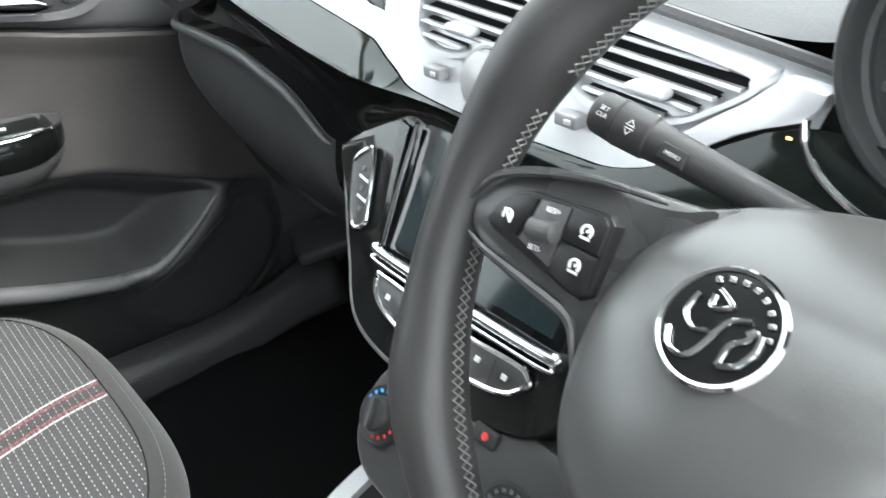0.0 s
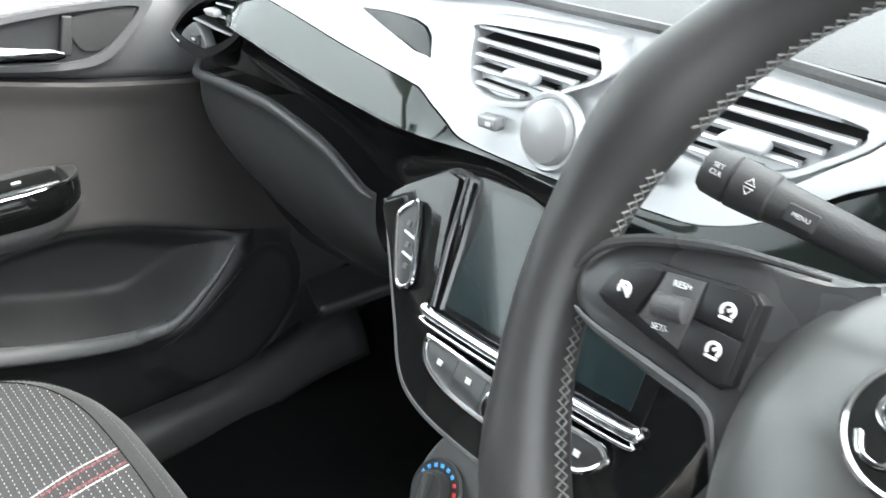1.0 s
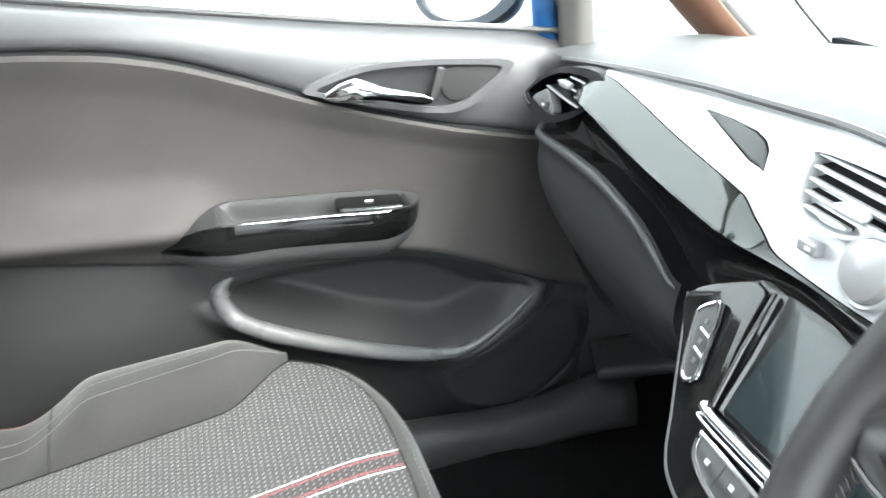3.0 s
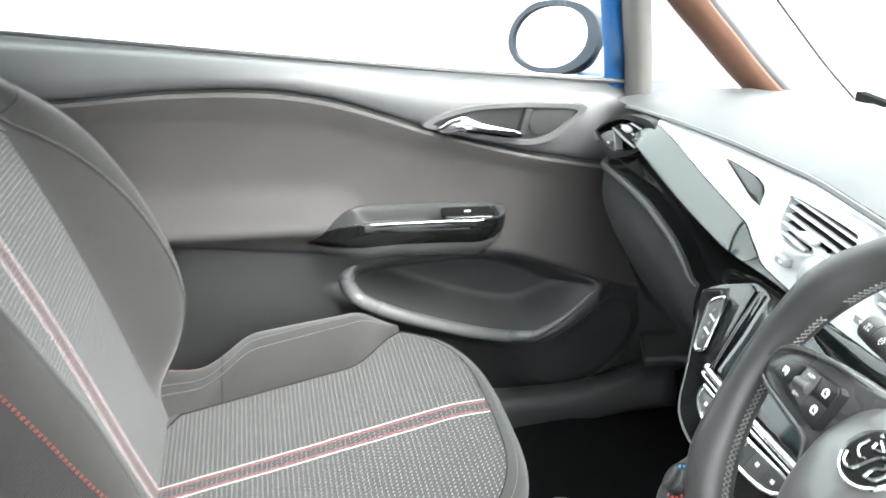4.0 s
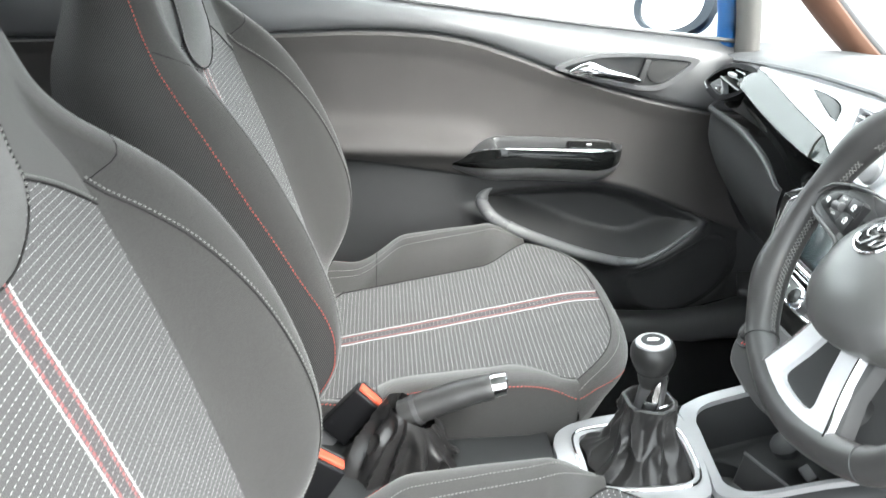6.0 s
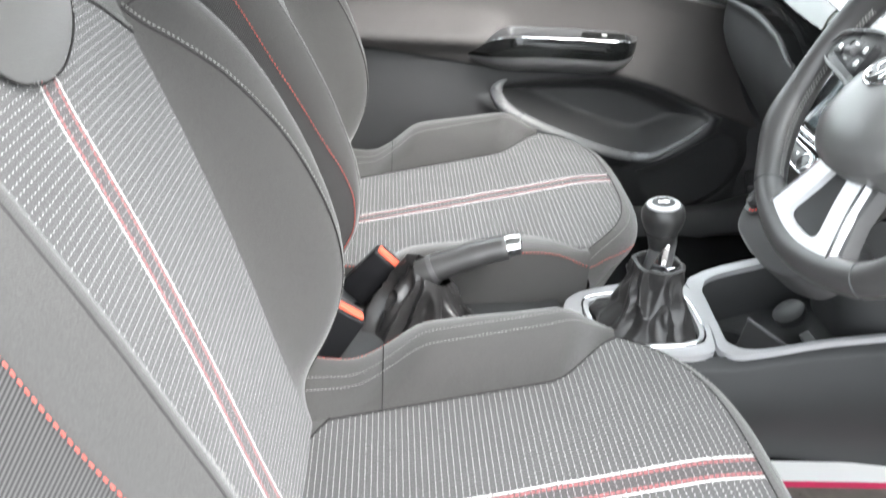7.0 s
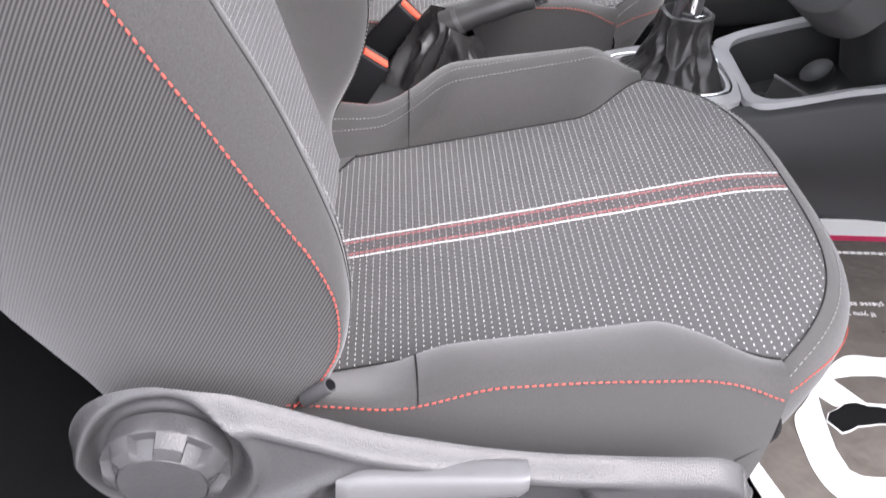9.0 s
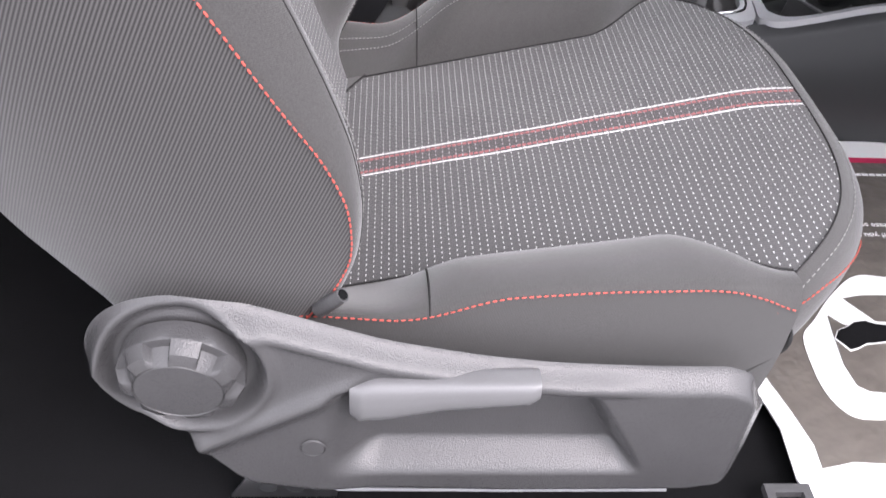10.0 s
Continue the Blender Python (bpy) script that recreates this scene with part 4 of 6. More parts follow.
# ---- passenger door ----
SILL = [(-1.30, 0.815), (-0.95, 0.805), (-0.633, 0.790), (-0.257, 0.760), (0.02, 0.738), (0.294, 0.722), (0.42, 0.715)]
SEAM_HI = [(-1.30, 0.655), (-0.95, 0.675), (-0.567, 0.700), (-0.42, 0.714), (-0.327, 0.717), (-0.25, 0.714), (-0.174, 0.702), (-0.10, 0.680), (-0.021, 0.654), (0.06, 0.632), (0.16, 0.610), (0.287, 0.590), (0.42, 0.578)]
SEAM_LO = [(-1.30, 0.52), (-0.95, 0.51), (-0.411, 0.476), (-0.222, 0.452), (-0.12, 0.440), (0.0, 0.442), (0.09, 0.440), (0.15, 0.430), (0.22, 0.406), (0.32, 0.364), (0.42, 0.33)]
POCKET = [(-0.146, 0.391), (-0.130, 0.412), (-0.08, 0.424), (0.0, 0.432), (0.09, 0.436), (0.15, 0.426), (0.22, 0.403), (0.305, 0.366), (0.25, 0.320), (0.205, 0.290), (0.172, 0.277), (0.13, 0.277), (0.05, 0.296), (-0.056, 0.332), (-0.115, 0.358)]
SPEAKER = [(0.165, 0.236), (0.25, 0.292), (0.325, 0.330), (0.375, 0.318), (0.398, 0.270), (0.38, 0.215), (0.335, 0.172), (0.27, 0.150), (0.20, 0.165)]


rounded = lambda poly: [(v.x, v.y) for v in smooth_path([(p, q, 0) for p, q in poly], 3, True)]
POCKET, SPEAKER = rounded(POCKET), rounded(SPEAKER)


def poly_distance(x, z, poly):
    """Distance to the outline, minus inside."""
    best, inside = 1e9, False
    k = len(poly)
    for i in range(k):
        (ax, az), (bx, bz) = poly[i], poly[(i + 1) % k]
        dx, dz = bx - ax, bz - az
        t = max(0, min(1, ((x - ax) * dx + (z - az) * dz) / (dx * dx + dz * dz)))
        best = min(best, math.hypot(x - ax - t * dx, z - az - t * dz))
        if (az > z) != (bz > z) and x < (bx - ax) * (z - az) / (bz - az) + ax:
            inside = not inside
    return -best if inside else best


def door_y(x, z):
    """The door's inner face: smaller y stands further into the cabin."""
    hi, lo = soft_table(x, SEAM_HI), soft_table(x, SEAM_LO)
    y = 0.690 + 0.030 * ease(x, 0.25, 0.42)
    if z > hi:
        t = (z - hi) / max(1e-6, soft_table(x, SILL) - hi)
        y += 0.012 + 0.022 * t ** 2 - 0.010 * math.sin(math.pi * t) + 0.02 * ease(t, 0.85, 1.0)
        y += 0.006 * math.exp(-((z - hi) / 0.004) ** 2)
    elif z > lo:
        t = (z - lo) / (hi - lo)
        y += 0.014 * math.sin(math.pi * t) ** 0.8 * 1.2 - 0.004
        y -= 0.005 * ease(t, 0.80, 0.97) * (1 - ease(t, 0.985, 1.0))
        # padded shelf behind the grab handle
        shelf = math.exp(-((z - 0.505) / 0.030) ** 2) * (1 - ease(x, -0.22, -0.10))
        y -= 0.052 * shelf
        y += 0.001 * math.exp(-((hi - z) / 0.004) ** 2) + 0.005 * math.exp(-((z - lo) / 0.004) ** 2)
    else:
        y += 0.006 + 0.030 * ease(lo - z, 0.10, 0.34)
        d = poly_distance(x, z, POCKET)
        y -= 0.026 * math.exp(-((d - 0.008) / 0.022) ** 2) * ease(0.378 - z, -0.012, 0.020)
        y += (0.062 - 0.04 * ease(x, 0.12, 0.30)) * ease(-d, 0.0, 0.045)
        s = poly_distance(x, z, SPEAKER)
        y -= 0.020 * ease(-s, -0.030, 0.012)
        y += 0.003 * math.exp(-(s / 0.0025) ** 2)
    return y


door = thing("passenger_door", "closed passenger door with grey trim, cloth insert and black pocket", "car door")


def band(lo, hi, x0, x1):
    def f(a, b):
        x = x0 + (x1 - x0) * a
        z0, z1 = lo(x), hi(x)
        z = z0 + (z1 - z0) * b
        return (x, door_y(x, min(max(z, z0 + 1e-5), z1 - 1e-5)), z)
    return f


BOTTOM = [(-1.30, 0.13), (0.10, 0.13), (0.30, 0.135), (0.42, 0.17)]
patch("upper_trim", band(lambda x: soft_table(x, SEAM_HI) + 0.0006, lambda x: soft_table(x, SILL), -1.28, 0.42), 120, 20, DOOR_UPPER, door, "satin dark grey upper trim")
patch("cloth_insert", band(lambda x: soft_table(x, SEAM_LO) + 0.0006, lambda x: soft_table(x, SEAM_HI) - 0.0006, -1.28, 0.42), 130, 44, DOOR_CLOTH, door, "brown-grey cloth insert")
patch("lower_panel", band(lambda x: lerp_table(x, BOTTOM), lambda x: soft_table(x, SEAM_LO) - 0.0006, -1.28, 0.42), 300, 90, PLASTIC, door, "black grained lower panel with a deep pocket")
# added backing: keeps outside light from showing through the panel seams
patch("door_backing", lambda a, b: (-1.28 + 1.70 * a, 0.790, 0.13 + (soft_table(-1.28 + 1.70 * a, SILL) - 0.15) * b), 30, 12, PLASTIC_SOFT, door, "black backing added behind the door panels to stop light leaks")
def ledge(table):
    """The step between two panels of the door."""
    def f(a, b):
        x = -1.28 + 1.70 * a
        z = soft_table(x, table)
        y0, y1 = door_y(x, z - 0.0008), door_y(x, z + 0.0008)
        return (x, y0 + (y1 - y0) * b, z - 0.0008 + 0.0016 * b)
    return f


for table in (SEAM_HI, SEAM_LO):
    patch("panel_step", ledge(table), 120, 2, PLASTIC_SOFT, door, "dark joint between the panels")
for table in (SEAM_HI, SEAM_LO):
    tube("panel_gap", [(x, door_y(x, soft_table(x, table) + 0.001) + 0.006, soft_table(x, table)) for x in [-1.28 + 1.70 * i / 90 for i in range(91)]], 0.005, PLASTIC_SOFT, door, "", n=6)
sill_line = [(x, 0.735, soft_table(x, SILL) + 0.002) for x in [-1.28 + 1.62 * i / 40 for i in range(41)]]
tube("window_seal", sill_line, 0.004, GREY_PLASTIC, door, "black rubber window seal", n=8)
stitches("speaker_edge", [(x, door_y(x, z) - 0.002, z) for x, z in ((p.x, p.z) for p in smooth_path([(0.165, 0, 0.240), (0.215, 0, 0.275), (0.26, 0, 0.304), (0.30, 0, 0.326)], 8))], LIGHT_GREY, door, 0.003, 0.002, 0.0008)


lip = smooth_path([(p, 0, q) for p, q in [(-0.118, 0.424), (-0.138, 0.412), (-0.147, 0.397), (-0.142, 0.380), (-0.115, 0.357), (-0.056, 0.330), (0.05, 0.294), (0.13, 0.275), (0.172, 0.275), (0.205, 0.288), (0.25, 0.318), (0.300, 0.356)]], 8)
tube("pocket_lip", [(p.x, door_y(p.x, p.z - 0.006) + 0.004, p.z) for p in lip], [0.0008 + 0.0125 * min(1.0, 6.0 * i / (len(lip) - 1)) * math.sin(math.pi * (0.35 + 0.65 * i / (len(lip) - 1))) ** 0.7 for i in range(len(lip))], LIP_SHEEN, door, "rounded pocket lip, its highlight put into a paler grey", n=12)


# grab handle with a glossy front
def arm_out(x):
    """How far the armrest stands off the door."""
    tip = math.sqrt(max(0.0, 1 - max(0.0, (x - 0.040) / 0.0775) ** 2))
    return 0.002 + 0.070 * ease(x, -0.250, -0.120) * tip


arm_top = lambda x: soft_table(x, [(-0.240, 0.470), (-0.20, 0.490), (-0.160, 0.516), (-0.13, 0.523), (0.0, 0.525), (0.07, 0.524), (0.117, 0.518)], 0.012)
arm_low = lambda x: soft_table(x, [(-0.240, 0.467), (-0.19, 0.471), (-0.14, 0.482), (-0.08, 0.487), (0.0, 0.487), (0.07, 0.485), (0.117, 0.492)], 0.012)
ARM_Y = 0.692
arm_x = lambda a: -0.224 + 0.341 * (1 - (1 - a) ** 1.6)


def arm_face(a, b):
    x = arm_x(a)
    t, l = arm_top(x), arm_low(x)
    return (x, ARM_Y - arm_out(x) - 0.004 * math.sin(math.pi * b) + 0.003 * b, t + (l - t) * b)


def arm_upper(a, b):
    """The sloping top with the hollow for the hand."""
    x = arm_x(a)
    o = arm_out(x)
    hollow = ease(x, -0.145, -0.115) * (1 - ease(x, 0.088, 0.100)) * ease(b, 0.08, 0.15) * (1 - ease(b, 0.84, 0.94))
    return (x, ARM_Y - o * (1 - b) + 0.002 * b, arm_top(x) + 0.004 * (o / 0.072) * b ** 0.8 + 0.002 * math.sin(math.pi * b) - 0.030 * hollow)


def arm_under(a, b):
    x = arm_x(a)
    o, l = arm_out(x), arm_low(x)
    return (x, ARM_Y - o * math.cos(b * math.pi / 2) ** 0.8 + 0.004, l - 0.040 * (o / 0.072) * math.sin(b * math.pi / 2))


patch("grab_handle", arm_face, 90, 14, GLOSS, door, "glossy black band round the armrest")
patch("armrest_top", arm_upper, 140, 48, PLASTIC, door, "dark grey armrest top with a hollow for the hand")
patch("armrest_base", arm_under, 70, 14, GREY_PLASTIC, door, "grey plastic armrest underside")
tube("bright_line", [Vector(arm_face(0.10 + 0.84 * i / 60, 0.0)) + Vector((0, -0.0006, 0.0004)) for i in range(61)], 0.0014, CHROME, door, "bright trim line", n=6)
block("window_switch", (0.088, 0.036, 0.016), pose(0.046, 0.655, 0.520, 10, 0, 0), GLOSS, door, "black window switch", 0.0075)
block("switch_mark", (0.010, 0.003, 0.002), pose(0.044, 0.652, 0.5290, 10, 0, 0), PRINT, door, "", 0.0005)

# inner release handle in its dish
DISH = [(-0.030, 0.664), (0.0, 0.680), (0.05, 0.694), (0.12, 0.699), (0.20, 0.698), (0.240, 0.694), (0.238, 0.682), (0.21, 0.655), (0.18, 0.634), (0.14, 0.630), (0.06, 0.642), (0.0, 0.655)]
dish_in = [(0.105 + (p - 0.105) * 0.88, 0.667 + (q - 0.667) * 0.78) for p, q in DISH]
plate("handle_surround", DISH, lambda p, q, d: (p, 0.683 - d, q), 0.012, LIGHT_GREY, door, "satin grey handle surround", hole=dish_in, steps=5)
# dish lies flat; its dark colour stands for the shade of a recess
plate("handle_dish", [(0.105 + (p - 0.105) * 0.92, 0.667 + (q - 0.667) * 0.84) for p, q in DISH], lambda p, q, d: (p, 0.6900 - d, q), 0.004, PLASTIC_SOFT, door, "flat dish behind the handle, coloured dark like a shaded recess", steps=5)
block("dish_divider", (0.012, 0.010, 0.044), pose(0.140, 0.686, 0.668, 0, 14, 0), PLASTIC, door, "dark grey divider", 0.003)
plate("speaker_mesh", [(0.150, 0.684), (0.215, 0.687), (0.222, 0.680), (0.196, 0.653), (0.166, 0.645), (0.150, 0.655)], lambda p, q, d: (p, 0.6865 - d, q), 0.003, MESH_CLOTH, door, "dark tweeter mesh", bevel=0.002, steps=4)


def pull(a, b):
    t = 2 * math.pi * b
    x = -0.005 + 0.136 * a
    zc = lerp_table(a, [(0, 0.659), (0.25, 0.668), (0.5, 0.662), (1, 0.649)])
    h = lerp_table(a, [(0, 0.004), (0.12, 0.012), (0.30, 0.015), (0.5, 0.010), (0.9, 0.008), (1, 0.004)])
    d = lerp_table(a, [(0, 0.004), (0.2, 0.008), (0.6, 0.006), (1, 0.003)])
    return (x, 0.676 - 0.010 * math.sin(math.pi * a) + d * math.cos(t), zc + h * math.sin(t))


patch("release_handle", pull, 36, 18, CHROME, door, "chromed release handle")
patch("door_glass", lambda a, b: (-1.20 + 1.55 * a - 0.30 * b * a, 0.745 - 0.16 * b, soft_table(-1.20 + 1.55 * a, SILL) + 0.005 + 0.42 * b), 12, 10, GLASS, door, "clear side window", thick=0.004, smooth=False).visible_shadow = False
# added closing panel against light leaking in below the door
tagged(patch("wall_left_sill", lambda a, b: (-1.30 + 1.85 * a, 0.775, 0.04 + 0.20 * b), 8, 4, CARPET, thick=0.01), "black backing added behind the sill to stop a light leak", "wall", kind="structure")
# lower side: kick panel and footwell wall
tagged(patch("wall_left_footwell", lambda a, b: (0.405 + 0.42 * a, 0.722 - 0.03 * math.sin(math.pi * a) - 0.06 * ease(a, 0.1, 0.9), 0.10 + 0.55 * b), 20, 20, PLASTIC), "dark plastic footwell side", "wall", kind="structure")


def sill_trim(a, b):
    x = -1.28 + 1.75 * a
    z0 = 0.150 + 0.02 * ease(x, 0.22, 0.42)
    t = b
    return (x, 0.695 - 0.062 * t - 0.012 * math.sin(math.pi * t), z0 - 0.045 * t + 0.018 * math.sin(math.pi * t) + 0.03 * ease(x, 0.34, 0.47) * (1 - t))


tagged(patch("door_sill", sill_trim, 60, 14, PLASTIC, thick=0.006), "dark plastic sill trim below the passenger door", "door sill", kind="structure")
tagged(block("footrest_ledge", (0.12, 0.10, 0.02), pose(0.46, 0.655, 0.240, 0, -10, -20), PLASTIC, bevel=0.008), "dark plastic ledge in the footwell", "ledge", kind="structure")
tagged(patch("wall_front", lambda a, b: (0.80, -0.75 + 1.5 * a, 0.10 + 0.60 * b), 6, 6, CARPET, thick=0.02), "black footwell bulkhead", "wall", kind="structure")

# ---- pillar, quarter window, mirror, windscreen ----
pillar = [(0.350, 0.725, 0.69), (0.340, 0.722, 0.76), (0.312, 0.705, 0.87), (0.275, 0.660, 1.02), (0.22, 0.60, 1.20)]
tagged(tube("pillar_trim", smooth_path(pillar, 6), 0.030, PILLAR, n=14, flat=0.75, up=(1, 0, 0)), "pale grey pillar between the side windows", "pillar", kind="structure")
tagged(tube("door_frame", smooth_path([(p[0] - 0.032, p[1] + 0.030, p[2]) for p in pillar], 6), 0.018, BLUE_PAINT, n=12), "blue painted window frame", "door frame", kind="structure")
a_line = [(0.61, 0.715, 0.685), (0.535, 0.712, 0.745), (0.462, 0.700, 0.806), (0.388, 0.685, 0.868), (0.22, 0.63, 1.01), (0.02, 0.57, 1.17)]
tagged(tube("windscreen_pillar", smooth_path(a_line, 6), 0.030, BROWN_REFLECT, n=14, flat=0.6, up=(0, 0.4, 1)), "windscreen pillar trim, coloured brown by a painted light reflection", "pillar", kind="structure")
tagged(tube("windscreen_seal", smooth_path([(p[0] + 0.150, p[1] + 0.0, p[2] + 0.012) for p in a_line], 6), 0.0022, PLASTIC, n=8), "thin dark pillar edge outside", "pillar", kind="structure")
# dark bar carries the pillar's painted fade from brown to dark
tagged(tube("pillar_edge", smooth_path([(p[0] + 0.024, p[1] + 0.012, p[2] + 0.012) for p in a_line], 6), 0.014, PLASTIC, n=10), "dark outer edge of the windscreen pillar", "pillar", kind="structure")
tagged(patch("windscreen", lambda a, b: (0.86 - 0.95 * b, -0.66 + 1.32 * a + 0.12 * b * (0.5 - a), 0.735 + 0.46 * b + 0.03 * math.sin(math.pi * a)), 16, 12, GLASS, thick=0.004, smooth=False), "clear windscreen", "windscreen", kind="structure").visible_shadow = False

mirror = thing("door_mirror", "blue door mirror with a grey-rimmed glass outside the passenger window", "door mirror", at=(0.244, 0.886, 0.768))


def ellipse(rx, rz, n=40, p=2.4):
    out = []
    for i in range(n):
        t = 2 * math.pi * i / n
        c, s = math.cos(t), math.sin(t)
        out.append((rx * math.copysign(abs(c) ** (2 / p), c), rz * math.copysign(abs(s) ** (2 / p), s)))
    return out


mm = pose(0, 0, 0, -14, 0, -58)
def housing(a, b):
    t = 2 * math.pi * a
    c, s = math.cos(t), math.sin(t)
    k = math.cos(b * math.pi / 2) ** 0.6
    return mm @ Vector((0.096 * math.copysign(abs(c) ** 0.83, c) * k + 0.01 * b, 0.004 + 0.055 * b, 0.064 * math.copysign(abs(s) ** 0.83, s) * k))


patch("housing", housing, 48, 16, MIRROR_SHADE, mirror, "blue housing, its shade put into a dull blue-grey", close_a=True)
plate("rim", ellipse(0.100, 0.066, 40, 2.15), lambda p, q, d: mm @ Vector((p, -0.004 - d, q + 0.10 * p)), 0.018, MIRROR_RIM, mirror, "dark blue-grey rim", hole=[(p - 0.007, q) for p, q in ellipse(0.082, 0.056, 40, 2.15)])
plate("mirror_glass", [(p - 0.004, q) for p, q in ellipse(0.087, 0.059, 40, 2.15)], lambda p, q, d: mm @ Vector((p, 0.002 - d, q + 0.10 * p)), 0.003, MIRROR, mirror, "bright mirror glass")
block("foot", (0.045, 0.10, 0.030), pose(0.062, -0.075, -0.070), BLUE_PAINT, mirror, "blue painted foot", 0.010)


# ---- dashboard ----
def dash_x(y, z):
    return 0.250 + 0.232 * (z - 0.70) + 0.075 * (y - 0.25)


dash = thing("dashboard", "dark dashboard with a silver band, glossy black panel and air vents", "dashboard")
LINE_TOP = [(-0.62, 0.690), (-0.40, 0.735), (-0.20, 0.755), (-0.05, 0.764), (0.116, 0.764), (0.298, 0.748), (0.45, 0.730), (0.596, 0.709), (0.66, 0.698)]
LINE_MID = [(-0.62, 0.72), (-0.20, 0.737), (-0.165, 0.716), (-0.140, 0.700), (-0.10, 0.677), (0.03, 0.668), (0.10, 0.667), (0.140, 0.669), (0.152, 0.676), (0.162, 0.690), (0.20, 0.694), (0.307, 0.703), (0.40, 0.714), (0.475, 0.721), (0.52, 0.716), (0.60, 0.700), (0.66, 0.690)]
LINE_BEND = [(-0.62, 0.60), (-0.10, 0.666), (0.0, 0.666), (0.06, 0.667), (0.11, 0.669), (0.186, 0.670), (0.275, 0.673), (0.375, 0.680), (0.45, 0.688), (0.50, 0.690), (0.58, 0.676), (0.66, 0.660)]
LINE_LOW = [(-0.62, 0.50), (0.10, 0.640), (0.15, 0.630), (0.203, 0.604), (0.25, 0.618), (0.291, 0.630), (0.40, 0.640), (0.48, 0.638), (0.57, 0.632), (0.66, 0.630)]


def strip(lo, hi, y0, y1, x_lo, x_hi, bow=0.0):
    def f(a, b):
        y = y0 + (y1 - y0) * a
        z0, z1 = soft_table(y, lo), soft_table(y, hi)
        z = z0 + (z1 - z0) * b
        return (dash_x(y, z) + x_lo(y) * (1 - b) + x_hi(y) * b - bow * math.sin(math.pi * b), y, z)
    return f


zero = lambda y: 0.0
OUT = lambda y: -0.024 * ease(y, 0.60, 0.47) * (0.25 + 0.75 * ease(y, 0.06, 0.17))
patch("silver_band", strip(LINE_MID, LINE_TOP, -0.205, 0.56, zero, lambda y: 0.020, 0.003), 140, 16, SILVER, dash, "satin silver band")
patch("gloss_panel", strip(LINE_BEND, LINE_MID, -0.28, 0.60, OUT, lambda y: -0.002, 0.001), 150, 12, LACQUER, dash, "glossy black panel")
patch("gloss_return", strip(LINE_LOW, LINE_BEND, -0.10, 0.60, lambda y: 0.008, OUT, -0.010), 120, 14, GLOSS, dash, "glossy black underside")


def pad(a, b):
    y = -0.70 + 1.40 * a
    z0 = soft_table(y, LINE_TOP) + 0.004
    x0 = dash_x(y, z0) + 0.016
    x = x0 + (0.86 - x0) * b
    z = z0 + 0.022 * math.sin(math.pi * min(1, b * 1.2)) ** 0.7 - 0.012 * b
    hood = math.exp(-((y + 0.365) / 0.150) ** 4) * math.exp(-((x - 0.31) / 0.11) ** 2)
    return (x, y, z + 0.062 * hood)


patch("top_pad", pad, 90, 40, DASH_PAD, dash, "grained dark grey top pad")
tube("top_line", [(dash_x(y, soft_table(y, LINE_TOP)) + 0.012, y, soft_table(y, LINE_TOP) + 0.002) for y in [-0.24 + 0.88 * i / 60 for i in range(61)]], 0.0035, GREY_PLASTIC, dash, "thin grey trim line", n=6)
edge_glint = [(dash_x(y, soft_table(y, LINE_BEND)) + OUT(y), y, soft_table(y, LINE_BEND)) for y in [0.17 + 0.30 * i / 30 for i in range(31)]]
tube("panel_edge", edge_glint, 0.0013, GLOSS, dash, n=6)
plate("sensor_inset", [(0.284, 0.734), (0.245, 0.7365), (0.208, 0.7365), (0.192, 0.733), (0.184, 0.727), (0.176, 0.711), (0.182, 0.710)], lambda p, q, d: (dash_x(p, q) + 0.004 - d, p, q), 0.004, GLOSS, dash, "triangular black inset in the silver band", bevel=0.001)


# glove box
def glove(a, b):
    y = 0.205 + 0.455 * a
    top = soft_table(y, LINE_LOW) - 0.003
    low = lerp_table(y, [(0.205, 0.49), (0.30, 0.456), (0.34, 0.444), (0.40, 0.436), (0.49, 0.434), (0.557, 0.455), (0.604, 0.488), (0.64, 0.53), (0.66, 0.57)])
    z = top + (low - top) * b
    x = dash_x(y, top) - 0.012 * (1 - b) + 0.062 * b - 0.030 * math.sin(math.pi * b) + 0.03 * ease(y, 0.58, 0.66)
    return (x, y, z)


patch("glove_box", glove, 50, 30, PLASTIC_SOFT, dash, "black glove box lid")
tube("glove_box_edge", [Vector(glove(i / 50, 0.03)) + Vector((-0.004, 0, 0)) for i in range(51)], [0.001 + 0.0055 * math.sin(math.pi * min(1, max(0.0, i / 50))) ** 0.5 for i in range(51)], PLASTIC_SOFT, dash, "rounded upper edge", n=10)
tube("glove_box_catch", smooth_path([(0.268, 0.375, 0.542), (0.272, 0.373, 0.518), (0.284, 0.362, 0.500), (0.294, 0.340, 0.490)], 6), 0.004, GLOSS, dash, "dark catch slot", n=8)
patch("knee_panel", lambda a, b: (0.30 + 0.45 * b, 0.20 + 0.46 * a, lerp_table(0.20 + 0.46 * a, [(0.2, 0.49), (0.30, 0.456), (0.34, 0.444), (0.40, 0.436), (0.49, 0.434), (0.557, 0.455), (0.604, 0.488), (0.66, 0.57)]) - 0.03 * math.sin(math.pi * b)), 20, 14, PLASTIC_SOFT, dash, "black panel below the glove box")
patch("knee_panel", lambda a, b: (0.235 + 0.03 * math.sin(math.pi * a) + 0.18 * b, -0.68 + 0.56 * a, 0.66 - 0.20 * b + 0.02 * math.sin(math.pi * a)), 20, 14, PLASTIC_SOFT, dash, "black panel below the steering column")
